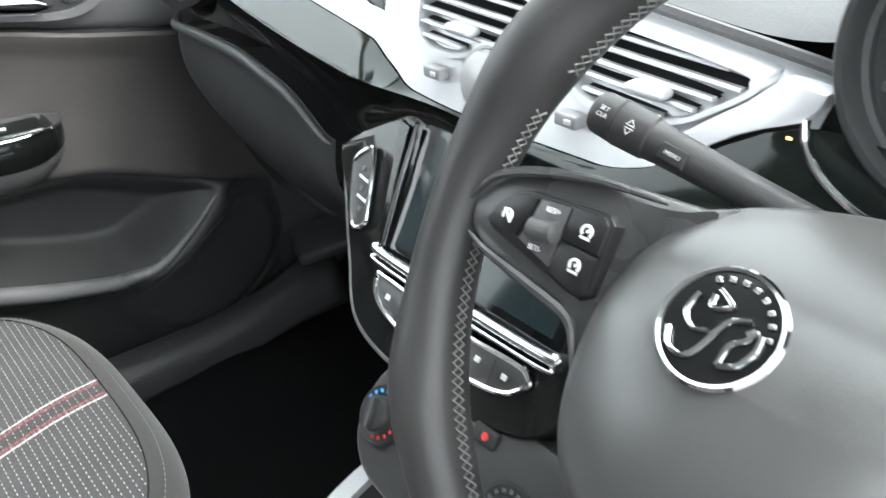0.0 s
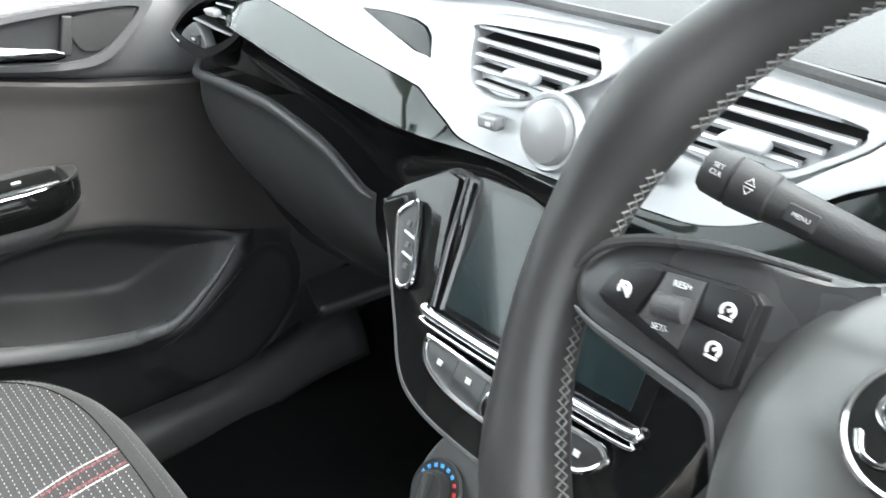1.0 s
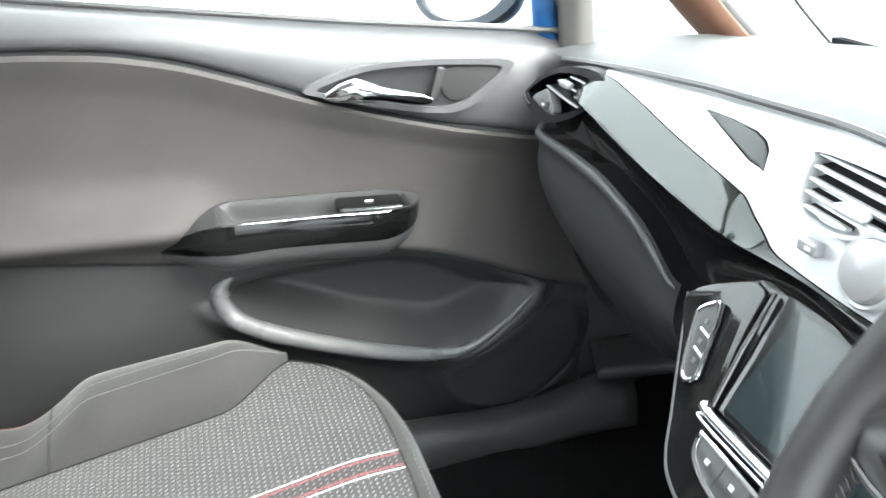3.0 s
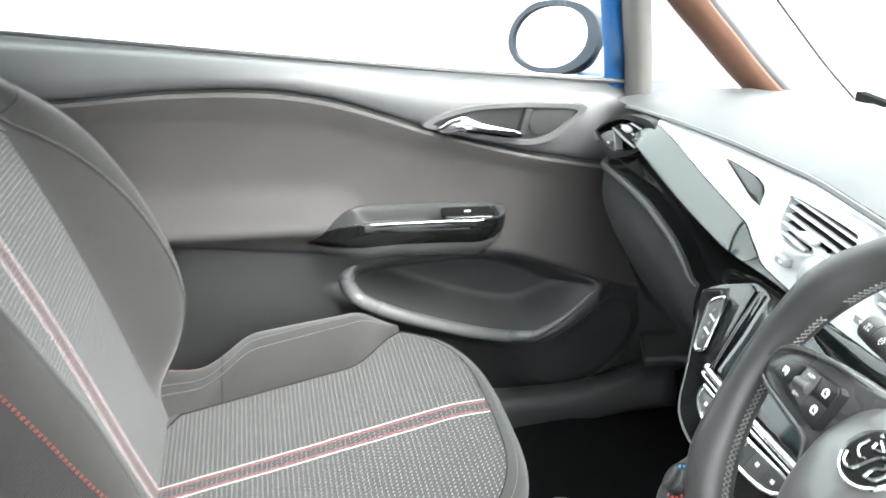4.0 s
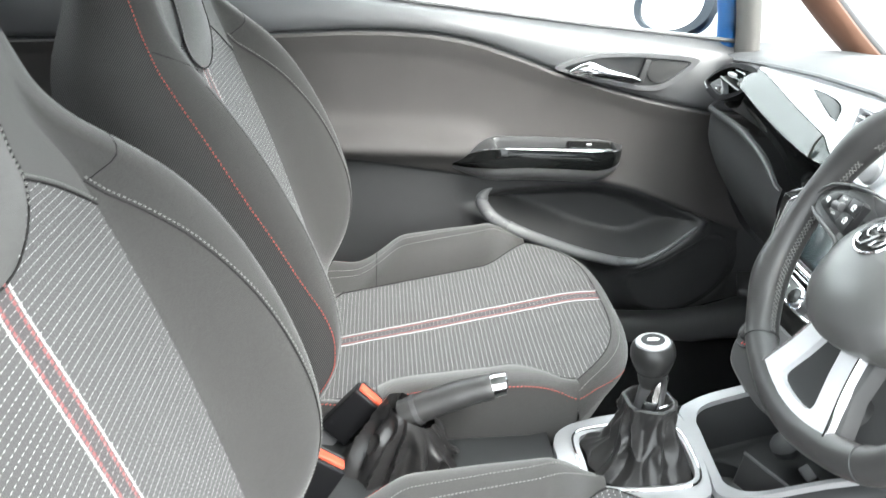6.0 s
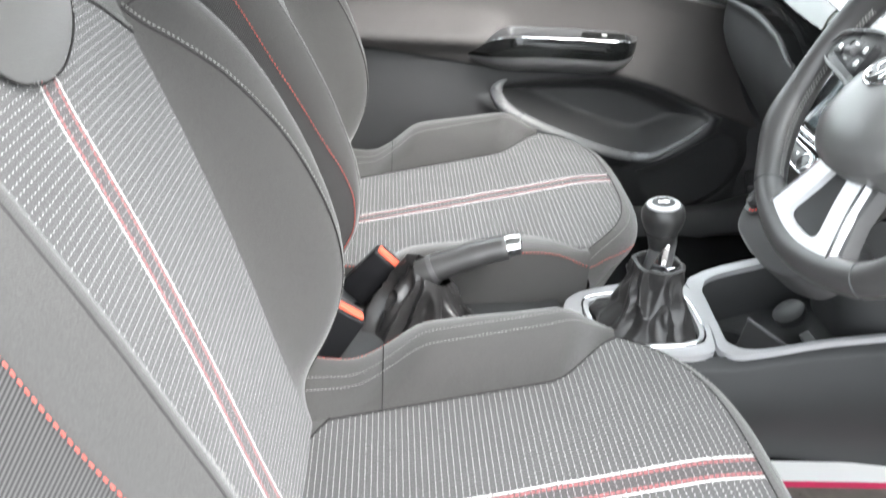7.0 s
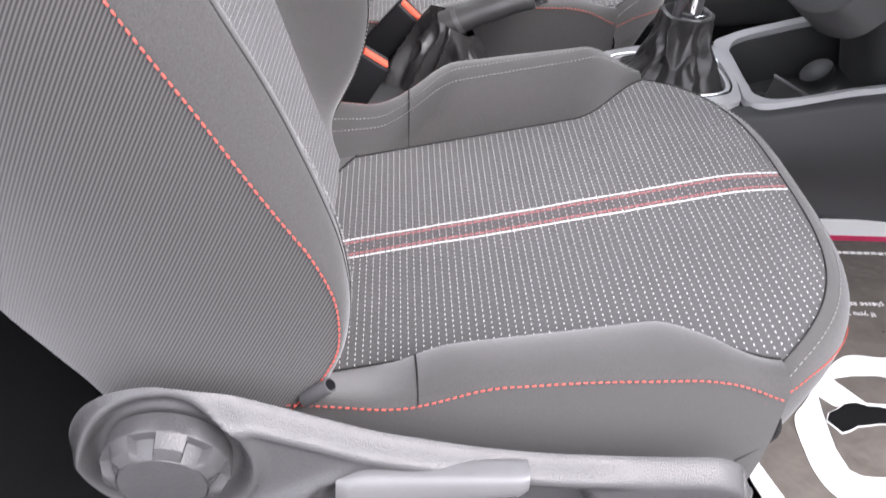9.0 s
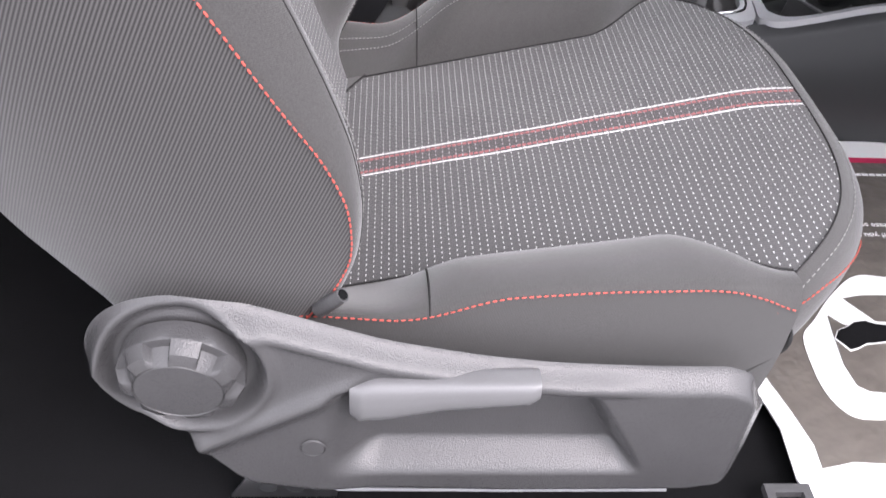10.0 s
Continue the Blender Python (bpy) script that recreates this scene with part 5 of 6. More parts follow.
patch("driver_face", lambda a, b: (dash_x(-0.4, 0.66 + 0.08 * b) + 0.045, -0.70 + 0.57 * a, 0.64 + (soft_table(-0.70 + 0.57 * a, LINE_TOP) - 0.64) * b), 24, 10, PLASTIC_SOFT, dash, "dark face behind the steering wheel")


def dash_point(y, z, d):
    return Vector((dash_x(y, z) - d, y, z))




def vent(name, label, outline, rows, slope, wheel, d0=0.004, lean=0.0):
    """An air vent: surround, dark throat, slats, a slider and a thumb wheel."""
    ob = thing(name, label, "air vent", "air vents")
    pts = [(v.x, v.y) for v in smooth_path([(p, q, 0) for p, q in outline], 5, True)]
    cx, cy = sum(p for p, q in pts) / len(pts), sum(q for p, q in pts) / len(pts)
    inner = [(cx + (p - cx) * 0.90, cy + (q - cy) * 0.86) for p, q in pts]
    plate("surround", pts, lambda p, q, d: dash_point(p, q, d0 + d), 0.030, SILVER if d0 < 0.006 else GLOSS, ob, "", hole=inner)
    plate("throat", inner, lambda p, q, d: dash_point(p, q, d0 - 0.026 + d), 0.002, PLASTIC_SOFT, ob, "black throat")
    ys, zs = [p for p, q in inner], [q for p, q in inner]
    y0, y1 = min(ys), max(ys)
    for k in range(rows):
        f = (k + 0.7) / (rows + 0.4)
        run = []
        for i in range(25):
            y = y0 + (y1 - y0) * i / 24
            col = [q for p, q in inner if abs(p - y) < (y1 - y0) * 0.09]
            zc = min(zs) + (max(zs) - min(zs)) * f + slope * (y - cx)
            if poly_distance(y, zc, inner) < -0.001:
                run.append((y, zc))
        if len(run) < 3:
            continue
        bm = bmesh.new()
        rings = []
        for y, z in run:
            ring = []
            for dd, dz in ((0.0, -0.0013), (0.0012, 0.0), (0.0, 0.0013), (-0.0045, 0.0010), (-0.0045, -0.0010)):
                ring.append(bm.verts.new(dash_point(y, z + dz, d0 - 0.002 + dd)))
            rings.append(ring)
        blade = bmesh.new()
        br = [[blade.verts.new(dash_point(y, z + dz, d0 - 0.006 + dd)) for dd, dz in ((0.0, -0.0008), (0.0, 0.0008), (-0.016, 0.0036), (-0.016, 0.0020))] for y, z in run]
        for a, b in zip(br, br[1:]):
            for q in range(4):
                blade.faces.new((a[q], a[(q + 1) % 4], b[(q + 1) % 4], b[q]))
        for a, b in zip(rings, rings[1:]):
            for q in range(5):
                bm.faces.new((a[q], a[(q + 1) % 5], b[(q + 1) % 5], b[q]))
        bm.faces.new(rings[0][::-1])
        bm.faces.new(rings[-1])
        slat = part("slat", bm, SILVER if d0 < 0.006 else SATIN, ob, "pale slat")
        part("blade", blade, PLASTIC_SOFT, slat, "black blade")
    block("slider", (0.014, 0.026, 0.007), Matrix.Translation(dash_point(cx + slope * 0.01, cy - 0.004, d0 + 0.003)) @ pose(0, 0, 0, math.degrees(math.atan(slope)), 0, 0), SILVER, ob, "pale slider tab", 0.004)
    wy, wz = wheel
    block("thumb_wheel", (0.010, 0.018, 0.009), Matrix.Translation(dash_point(wy, wz, d0 + 0.001)) @ pose(0, 0, 0, math.degrees(math.atan(slope)), 0, 0), SATIN, ob, "small thumb wheel", 0.002)
    block("wheel_mark", (0.002, 0.005, 0.003), Matrix.Translation(dash_point(wy - 0.003, wz, d0 + 0.0062)), PRINT, ob, "", 0.0005)
    return ob


vent("air_vent", "silver slatted centre air vent on the passenger's side", [(0.127, 0.742), (0.119, 0.752), (0.010, 0.757), (-0.004, 0.752), (-0.006, 0.738), (0.022, 0.7235), (0.050, 0.710), (0.078, 0.7015), (0.108, 0.7005), (0.125, 0.712)], 5, 0.0, (0.088, 0.690))
vent("air_vent", "silver slatted centre air vent beside the steering wheel", [(-0.040, 0.753), (-0.052, 0.757), (-0.158, 0.752), (-0.171, 0.747), (-0.168, 0.740), (-0.150, 0.727), (-0.132, 0.716), (-0.100, 0.706), (-0.060, 0.706), (-0.040, 0.716)], 5, 0.0, (-0.052, 0.696))
side_vent = thing("side_air_vent", "black-framed side air vent beside the passenger door", "air vent", "air vents")
SV_OUT = [(0.668, 0.655), (0.640, 0.678), (0.605, 0.697), (0.565, 0.712), (0.522, 0.719), (0.492, 0.720), (0.476, 0.714), (0.476, 0.704), (0.487, 0.688), (0.508, 0.669), (0.540, 0.653), (0.575, 0.643), (0.622, 0.644), (0.655, 0.648)]
SV_IN = [(0.560 + (p - 0.560) * 0.86, 0.684 + (q - 0.684) * 0.74) for p, q in SV_OUT]
sv_at = lambda p, q, d: dash_point(p, q, 0.006 + 0.012 * ease(p, 0.47, 0.56) + d)
plate("surround", SV_OUT, sv_at, 0.034, BUCKLE_BLACK, side_vent, "glossy black surround", hole=SV_IN, steps=4)
plate("throat", SV_IN, lambda p, q, d: dash_point(p, q, -0.006 + d), 0.002, CARPET, side_vent, "black throat", steps=4)
for k, (y0, z0, y1, z1) in enumerate(((0.603, 0.680, 0.513, 0.676), (0.575, 0.693, 0.486, 0.688), (0.545, 0.704, 0.482, 0.700), (0.520, 0.711, 0.486, 0.709))):
    run = [sv_at(y0 + (y1 - y0) * i / 8, z0 + (z1 - z0) * i / 8 + 0.0012 * math.sin(math.pi * i / 8), -0.003) for i in range(9)]
    slat = tube("slat", run, 0.0022, SATIN, side_vent, "pale slat", n=8, flat=0.7)
    deep = bmesh.new()
    rows = [[deep.verts.new(v + Vector((dx, 0, dz))) for dx, dz in ((0.001, -0.0008), (0.001, 0.0008), (0.018, 0.0040), (0.018, 0.0024))] for v in run]
    for a, b in zip(rows, rows[1:]):
        for q in range(4):
            deep.faces.new((a[q], a[(q + 1) % 4], b[(q + 1) % 4], b[q]))
    part("blade", deep, PLASTIC_SOFT, slat, "black blade")
block("slider", (0.010, 0.022, 0.008), Matrix.Translation(sv_at(0.545, 0.6955, 0.001)), SATIN, side_vent, "pale slider tab", 0.003)
plate("thumb_plate", [(0.640, 0.657), (0.618, 0.671), (0.598, 0.676), (0.572, 0.664), (0.566, 0.654), (0.590, 0.650), (0.622, 0.650)], lambda p, q, d: sv_at(p, q, -0.002 + d), 0.012, LIGHT_GREY, side_vent, "satin grey corner of the vent", bevel=0.002, steps=3)
block("thumb_wheel", (0.008, 0.018, 0.009), Matrix.Translation(sv_at(0.588, 0.662, 0.000)), GREY_PLASTIC, side_vent, "small thumb wheel", 0.002)
block("wheel_mark", (0.002, 0.006, 0.003), Matrix.Translation(sv_at(0.586, 0.662, 0.0042)), PRINT, side_vent, "white mark", 0.0005)
# the corner's glint, laid on as a thin chrome bar
tube("tip_glint", [sv_at(0.663, 0.656, 0.001), sv_at(0.648, 0.652, 0.0015), sv_at(0.632, 0.650, 0.001)], 0.0018, CHROME, side_vent, "bright bar that stands for the glint on the corner", n=8)
KM = Matrix.Translation(dash_point(0.031, 0.6965, 0.001)) @ Matrix.Rotation(radians(-77), 4, "Y")
turned("alarm_knob", [(0.0, 0.0), (0.0205, 0.0), (0.0210, 0.006), (0.0190, 0.010), (0.012, 0.0125), (0.0, 0.0135)], KM, SATIN, dash, "round pale grey button between the vents", 40)
turned("alarm_knob_ring", [(0.0212, 0.0), (0.0255, -0.001), (0.0258, 0.003), (0.0240, 0.006), (0.0215, 0.005)], KM, SILVER, dash, "", 40)

# instrument hood and dials
cluster = thing("instrument_cluster", "black instrument hood with a dark dial behind the steering wheel", "instrument cluster")
cm = Matrix.Translation((0.232, -0.274, 0.782)) @ Matrix.Rotation(radians(-76), 4, "Y")
turned("dial_hood", [(0.070, -0.06), (0.071, 0.0), (0.0705, 0.006), (0.068, 0.010), (0.0650, 0.010), (0.0630, 0.004), (0.0625, -0.004), (0.0600, -0.006), (0.0575, -0.006), (0.0555, -0.012), (0.0545, -0.05), (0.0, -0.052)], cm, PLASTIC_SOFT, cluster, "black tubular hood", 72)
turned("dial_ring", [(0.0545, -0.040), (0.0535, -0.036), (0.050, -0.038), (0.050, -0.046)], cm, GREY_PLASTIC, cluster, "", 56)
turned("dial_glass", [(0.0, -0.046), (0.052, -0.046), (0.052, -0.045), (0.0, -0.044)], cm, GLOSS, cluster, "dark dial glass", 48)


def face_at(p, q, d):
    return Vector((dash_x(p, q) + 0.002 - d, p, q))


FACET = [(-0.150, 0.709), (-0.165, 0.719), (-0.180, 0.727), (-0.199, 0.736), (-0.203, 0.727), (-0.210, 0.719), (-0.221, 0.713), (-0.236, 0.707), (-0.252, 0.704), (-0.270, 0.690), (-0.260, 0.672), (-0.200, 0.672), (-0.150, 0.690)]
plate("cluster_face", FACET, lambda p, q, d: face_at(p, q, 0.003 + d), 0.03, GLOSS, cluster, "glossy black cluster face", bevel=0.001)
TRIM_ARC = smooth_path([(-0.1985, 0.738, 0), (-0.2025, 0.727, 0), (-0.210, 0.7185, 0), (-0.221, 0.712, 0), (-0.236, 0.7065, 0), (-0.253, 0.704, 0), (-0.29, 0.700, 0), (-0.34, 0.698, 0)], 8)
tube("cluster_trim", [face_at(v.x, v.y, 0.006) for v in TRIM_ARC], 0.0020, CHROME, cluster, "bright curved trim", n=8)
BEZEL = [(v.x, v.y) for v in TRIM_ARC] + [(-0.42, 0.70), (-0.44, 0.76), (-0.40, 0.815), (-0.28, 0.835), (-0.222, 0.812), (-0.201, 0.77)]
plate("cluster_bezel", BEZEL, lambda p, q, d: face_at(p, q, 0.0 - 0.25 * (q - 0.71) + d), 0.02, PLASTIC, cluster, "dark grained bezel", bevel=0.003)
block("tell_tale", (0.002, 0.003, 0.0022), Matrix.Translation(face_at(-0.193, 0.726, 0.0035)), AMBER, cluster, "small amber light", 0.0005)
plate("silver_wing", [(-0.134, 0.712), (-0.150, 0.7245), (-0.168, 0.738), (-0.182, 0.7515), (-0.195, 0.752), (-0.207, 0.751), (-0.205, 0.744), (-0.1995, 0.7365), (-0.180, 0.7275), (-0.165, 0.7195), (-0.150, 0.7095), (-0.138, 0.703), (-0.130, 0.706)], lambda p, q, d: (dash_x(p, q) - 0.006 - d, p, q), 0.012, SILVER, dash, "silver end of the band", bevel=0.0015)

# ---- centre stack: glossy panel, screen, buttons ----
def stack(p, q, d=0.0):
    """p across (to the passenger), q height; d stands proud."""
    n = Vector((-0.850, 0, 0.527))
    return Vector((0.183 + 0.620 * (q - 0.557), p - 0.002, q - 0.001)) + n * d


radio = thing("infotainment_panel", "glossy black centre panel with a dark touch screen and chrome bars", "infotainment panel")
PANEL_OUT = [(0.196, 0.606), (0.172, 0.580), (0.150, 0.556), (0.130, 0.535), (0.114, 0.517), (0.095, 0.505), (0.06, 0.498), (0.0, 0.496), (-0.05, 0.499), (-0.095, 0.512), (-0.114, 0.535), (-0.125, 0.570), (-0.135, 0.62), (-0.12, 0.655), (0.0, 0.662), (0.10, 0.656), (0.150, 0.636)]
plate("panel", PANEL_OUT, lambda p, q, d: stack(p, q, 0.001 + d), 0.04, GLOSS, radio, "glossy black panel", bevel=0.003, steps=4)
tube("panel_edge", [stack(p, q, -0.002) for p, q in ((v.x, v.y) for v in smooth_path([(p, q, 0) for p, q in PANEL_OUT[:9]], 8))], 0.0028, LIGHT_GREY, radio, "thin satin edge", n=6)
plate("screen", [(0.088, 0.564), (0.088, 0.640), (-0.074, 0.640), (-0.078, 0.565)], lambda p, q, d: stack(p, q, 0.004 + d), 0.004, SCREEN, radio, "dark touch screen", bevel=0.0006)
plate("screen_frame", [(0.098, 0.560), (0.104, 0.644), (-0.086, 0.646), (-0.088, 0.560)], lambda p, q, d: stack(p, q, 0.003 + d), 0.004, GLOSS, radio, "", bevel=0.001)
plate("side_strip", [(0.100, 0.563), (0.112, 0.600), (0.122, 0.638), (0.134, 0.640), (0.128, 0.622), (0.116, 0.590), (0.104, 0.561)], lambda p, q, d: stack(p, q, 0.0055 + d), 0.004, GLOSS, radio, "glossy rounded strip", bevel=0.002)
tube("strip_edge", [stack(0.0985, 0.560, 0.005), stack(0.107, 0.600, 0.006), stack(0.114, 0.640, 0.005)], 0.0020, CHROME, radio, "bright strip edge", n=6)
for k, (q, r) in enumerate(((0.5555, 0.0040), (0.5490, 0.0016))):
    tube("chrome_bar", smooth_path([stack(0.1005, q + 0.003, 0.005), stack(0.095, q, 0.007), stack(0.0, q - 0.001, 0.008), stack(-0.082, q, 0.007), stack(-0.088, q + 0.003, 0.005)], 6), r, CHROME, radio, "chrome bar below the screen", n=10)


def outline_tube(name, pts, r, material, parent, label, d=0.004, steps=6):
    return tube(name, [stack(v.x, v.y, d) for v in smooth_path([(p, q, 0) for p, q in pts], steps, True)], r, material, parent, label, n=8, closed=True)


POD = [(0.158, 0.612), (0.150, 0.610), (0.131, 0.572), (0.130, 0.564), (0.138, 0.560), (0.147, 0.566), (0.166, 0.594), (0.168, 0.603)]
plate("button_pod", POD, lambda p, q, d: stack(p, q, 0.0045 + d), 0.006, PLASTIC, radio, "dark button strip", bevel=0.001, steps=5)
outline_tube("pod_frame", POD, 0.0022, CHROME, radio, "chrome frame", 0.004)
for t in (0.18, 0.5, 0.82):
    p, q = 0.157 - 0.020 * t, 0.606 - 0.040 * t
    block("heater_mark", (0.004, 0.004, 0.001), frame_of(stack(p, q, 0.0052), (0, -1, 0), (0.527, 0, 0.85)), LIGHT_GREY, radio, "small seat heater mark", 0.0003)
for t in (0.34, 0.66):
    p, q = 0.155 - 0.020 * t, 0.606 - 0.040 * t
    block("button_gap", (0.013, 0.0022, 0.001), frame_of(stack(p, q, 0.0052), (0, -1, -0.25), (0.527, 0, 0.85)), SILVER, radio, "bright gap between the buttons", 0.0003)
BAR = [(0.090, 0.541), (0.080, 0.543), (0.0, 0.5405), (-0.060, 0.543), (-0.074, 0.541), (-0.076, 0.535), (-0.062, 0.525), (-0.03, 0.520), (0.02, 0.519), (0.06, 0.522), (0.084, 0.530)]
plate("button_bar", BAR, lambda p, q, d: stack(p, q, 0.0055 + d), 0.008, PLASTIC, radio, "dark button bar", bevel=0.0015, steps=5)
outline_tube("bar_frame", BAR, 0.0024, CHROME, radio, "chrome frame", 0.005, 6)
for p in (0.055, 0.025, -0.020, -0.046):
    plate("button_gap", [(p - 0.0004, 0.541), (p + 0.0004, 0.541), (p + 0.0004, 0.521), (p - 0.0004, 0.521)], lambda a, b, d: stack(a, b, 0.0058 + d), 0.002, PLASTIC_SOFT, radio)
for p in (0.070, 0.040, -0.032, -0.058):
    block("button_mark", (0.005, 0.004, 0.0008), frame_of(stack(p, 0.533, 0.0062), (0, -1, 0), (0.527, 0, 0.85)), PRINT, radio, "small white mark", 0.0003)
turned("volume_knob", [(0.0, 0.0), (0.0135, 0.0), (0.0135, 0.010), (0.012, 0.012), (0.0, 0.0122)], frame_of(stack(0.003, 0.531, 0.004), (0, -1, 0), (0.527, 0, 0.85)), CHROME, radio, "chrome-ringed volume knob", 32)
turned("knob_face", [(0.0, 0.0), (0.0105, 0.0), (0.010, 0.0010), (0.0, 0.0012)], frame_of(stack(0.003, 0.531, 0.0162), (0, -1, 0), (0.527, 0, 0.85)), GLOSS, radio, "", 28)

# heater controls
heater = thing("heater_controls", "dark heater control panel with round dials below the touch screen", "heater controls")


def low_stack(p, q, d=0.0):
    n = Vector((-0.80, 0, 0.60))
    return Vector((0.150 + 0.75 * (q - 0.50), p, q)) + n * d


HEAT = [(0.030, 0.506), (0.044, 0.494), (0.0515, 0.474), (0.048, 0.453), (0.036, 0.440), (0.014, 0.432), (-0.04, 0.428), (-0.09, 0.430), (-0.135, 0.445), (-0.150, 0.47), (-0.145, 0.505), (-0.05, 0.510)]
plate("panel", HEAT, lambda p, q, d: low_stack(p, q, d), 0.05, PLASTIC, heater, "dark grained panel", bevel=0.004, steps=5)
outline = [low_stack(v.x, v.y, -0.0035) for v in smooth_path([(p, q, 0) for p, q in HEAT[:7]], 8)]
tube("panel_edge", outline, 0.0016, LIGHT_GREY, heater, "thin satin edge", n=6)
for k, (p, q) in enumerate(((0.0275, 0.468), (-0.104, 0.468))):
    m = frame_of(low_stack(p, q, 0.002), (0, -1, 0), (0.60, 0, 0.80)) @ Matrix.Scale(0.68, 4)
    turned("dial_ring", [(0.0, 0.0), (0.0325, 0.0), (0.033, 0.002), (0.0315, 0.004), (0.030, 0.0035), (0.0, 0.0035)], m, PLASTIC_SOFT, heater, "grey dial surround", 40)
    turned("dial_knob", [(0.0195, 0.004), (0.0195, 0.014), (0.0175, 0.017), (0.0, 0.0175)], m, PLASTIC_SOFT, heater, "black turning knob", 36)
    block("knob_grip", (0.007, 0.034, 0.012), m @ pose(0, 0, 0.019, 0, 0, 12), PLASTIC, heater, "raised grip", 0.003)
    for j in range(15):
        t = radians(200 - 20 * j)
        dot = m @ pose(0.0252 * math.cos(t), 0.0252 * math.sin(t), 0.0040, 0, 0, math.degrees(t))
        block("dial_mark", (0.0040, 0.0040, 0.0012), dot, (BLUE_DOT if j < 8 else RED_DOT) if k == 0 else LIGHT_GREY, heater, "blue mark" if k == 0 and j < 8 else ("red mark" if k == 0 else ""), 0.0006)
block("small_button", (0.022, 0.012, 0.006), frame_of(low_stack(-0.062, 0.496, 0.002), (0, -1, 0), (0.6, 0, 0.8)), PLASTIC_SOFT, heater, "black button with a red mark", 0.003)
turned("button_light", [(0.0, 0.0), (0.003, 0.0), (0.0025, 0.0008), (0.0, 0.001)], frame_of(low_stack(-0.064, 0.496, 0.0052), (0, -1, 0), (0.6, 0, 0.8)), RED_DOT, heater, "", 14)

# lower centre body joining stack and console
tagged(patch("centre_body", lambda a, b: (0.185 + 0.06 * b + 0.22 * abs(2 * a - 1) ** 4, (0.095 + 0.03 * b) * (1 - 2 * a), 0.49 - 0.19 * b), 30, 16, PLASTIC_SOFT), "black lower centre body above the console tray", "trim", kind="structure")


# ---- steering wheel ----
WC = Vector((0.083, -0.284, 0.703))
W_TILT = 25.0
wheel = thing("steering_wheel", "leather steering wheel with stitched rim, buttons and silver lower spoke", "steering wheel")
WM = frame_of(WC, (0, -1, 0), (math.sin(radians(W_TILT)), 0, math.cos(radians(W_TILT))))


def on_wheel(p, q, d=0.0):
    """p to the driver's right, q up the wheel, d towards the driver."""
    return WM @ Vector((p, q, d))


R_MID = 0.1700


def rim_point(t, s):
    """t round the wheel (degrees, 90 = top), s round the section."""
    a = radians(t)
    flat = 1 - 0.05 * ease(math.sin(a), -0.75, -1.0)
    thumb = math.exp(-((abs(((t + 180) % 360) - 180) - 152) / 12) ** 2) + math.exp(-((abs(((t + 180) % 360) - 180) - 28) / 12) ** 2)
    rr, rd = 0.0158 + 0.0035 * thumb, 0.0168 + 0.0025 * thumb
    r = R_MID * flat + rr * math.cos(s)
    return on_wheel(r * math.cos(a), r * math.sin(a), rd * math.sin(s) + 0.004 * thumb)


patch("rim", lambda a, b: rim_point(360 * a, 2 * math.pi * b), 120, 20, LEATHER, wheel, "black grained leather rim", close_a=True)
def cross_stitching(t0, t1):
    """Two threads crossing to and fro along the inside of the rim."""
    n = int(abs(t1 - t0) / 1.55)
    for first in (0, 1):
        pts = []
        for i in range(n + 1):
            t = t0 + (t1 - t0) * i / n
            s = math.pi * (0.945 if (i + first) % 2 else 1.055)
            pts.append(rim_point(t, s) + (rim_point(t, s) - rim_point(t, s + math.pi)).normalized() * 0.0002)
        tube("rim_stitching", pts, 0.00065, PALE_THREAD, wheel, "pale cross stitching", n=5)


for t0, t1 in ((158, 232), (94, 150), (-52, 22), (30, 86)):
    cross_stitching(t0, t1)
for t in (233, -53):
    tube("rim_seam", [rim_point(t, 2 * math.pi * i / 20) for i in range(20)], 0.0009, PLASTIC_SOFT, wheel, n=5, closed=True)

# hub cover
HUB = [(0.0, 0.060), (-0.040, 0.053), (-0.064, 0.040), (-0.075, 0.012), (-0.075, -0.020), (-0.064, -0.052), (-0.040, -0.072), (0.0, -0.080), (0.040, -0.072), (0.064, -0.052), (0.075, -0.020), (0.075, 0.012), (0.064, 0.040), (0.040, 0.053)]


def slope_back(q):
    """The upper part of the hub leans away."""
    return (0.45 if q > 0 else 0.28) * q + 0.030 * max(0.0, (q - 0.024) / 0.038) ** 1.3


def hub_face(a, b):
    """a round the outline, b from the middle outwards and down the side."""
    pts = hub_line
    i = a * len(pts)
    k = int(i) % len(pts)
    p = pts[k]
    s = min(1.0, b / 0.72)
    dome = 0.037 - 0.024 * s ** 2.6 - 0.004 * ease(s, 0.85, 1.0)
    if b > 0.72:
        u = (b - 0.72) / 0.28
        grow = 1 + 0.03 * math.sin(u * math.pi / 2)
        return on_wheel(p.x * grow, p.y * grow, dome - slope_back(p.y) - 0.030 * u ** 1.5)
    return on_wheel(p.x * s, p.y * s, dome - slope_back(p.y * s))


hub_line = smooth_path([(p, q, 0) for p, q in HUB], 6, True)
patch("hub_cover", hub_face, len(hub_line), 24, surface("hub_plastic", (0.072, 0.072, 0.071), 0.31, grain=1000, bump=0.08, vary=0.12, spec=0.8), wheel, "grained dark grey hub cover", close_a=True)
em = WM @ pose(-0.017, 0.014, 0.0300, -24.2, 0, 0) @ Matrix.Scale(0.72, 4)
turned("emblem_disc", [(0.0, 0.0), (0.0270, 0.0), (0.0270, 0.002), (0.0, 0.0032)], em, GLOSS, wheel, "round black emblem", 48)
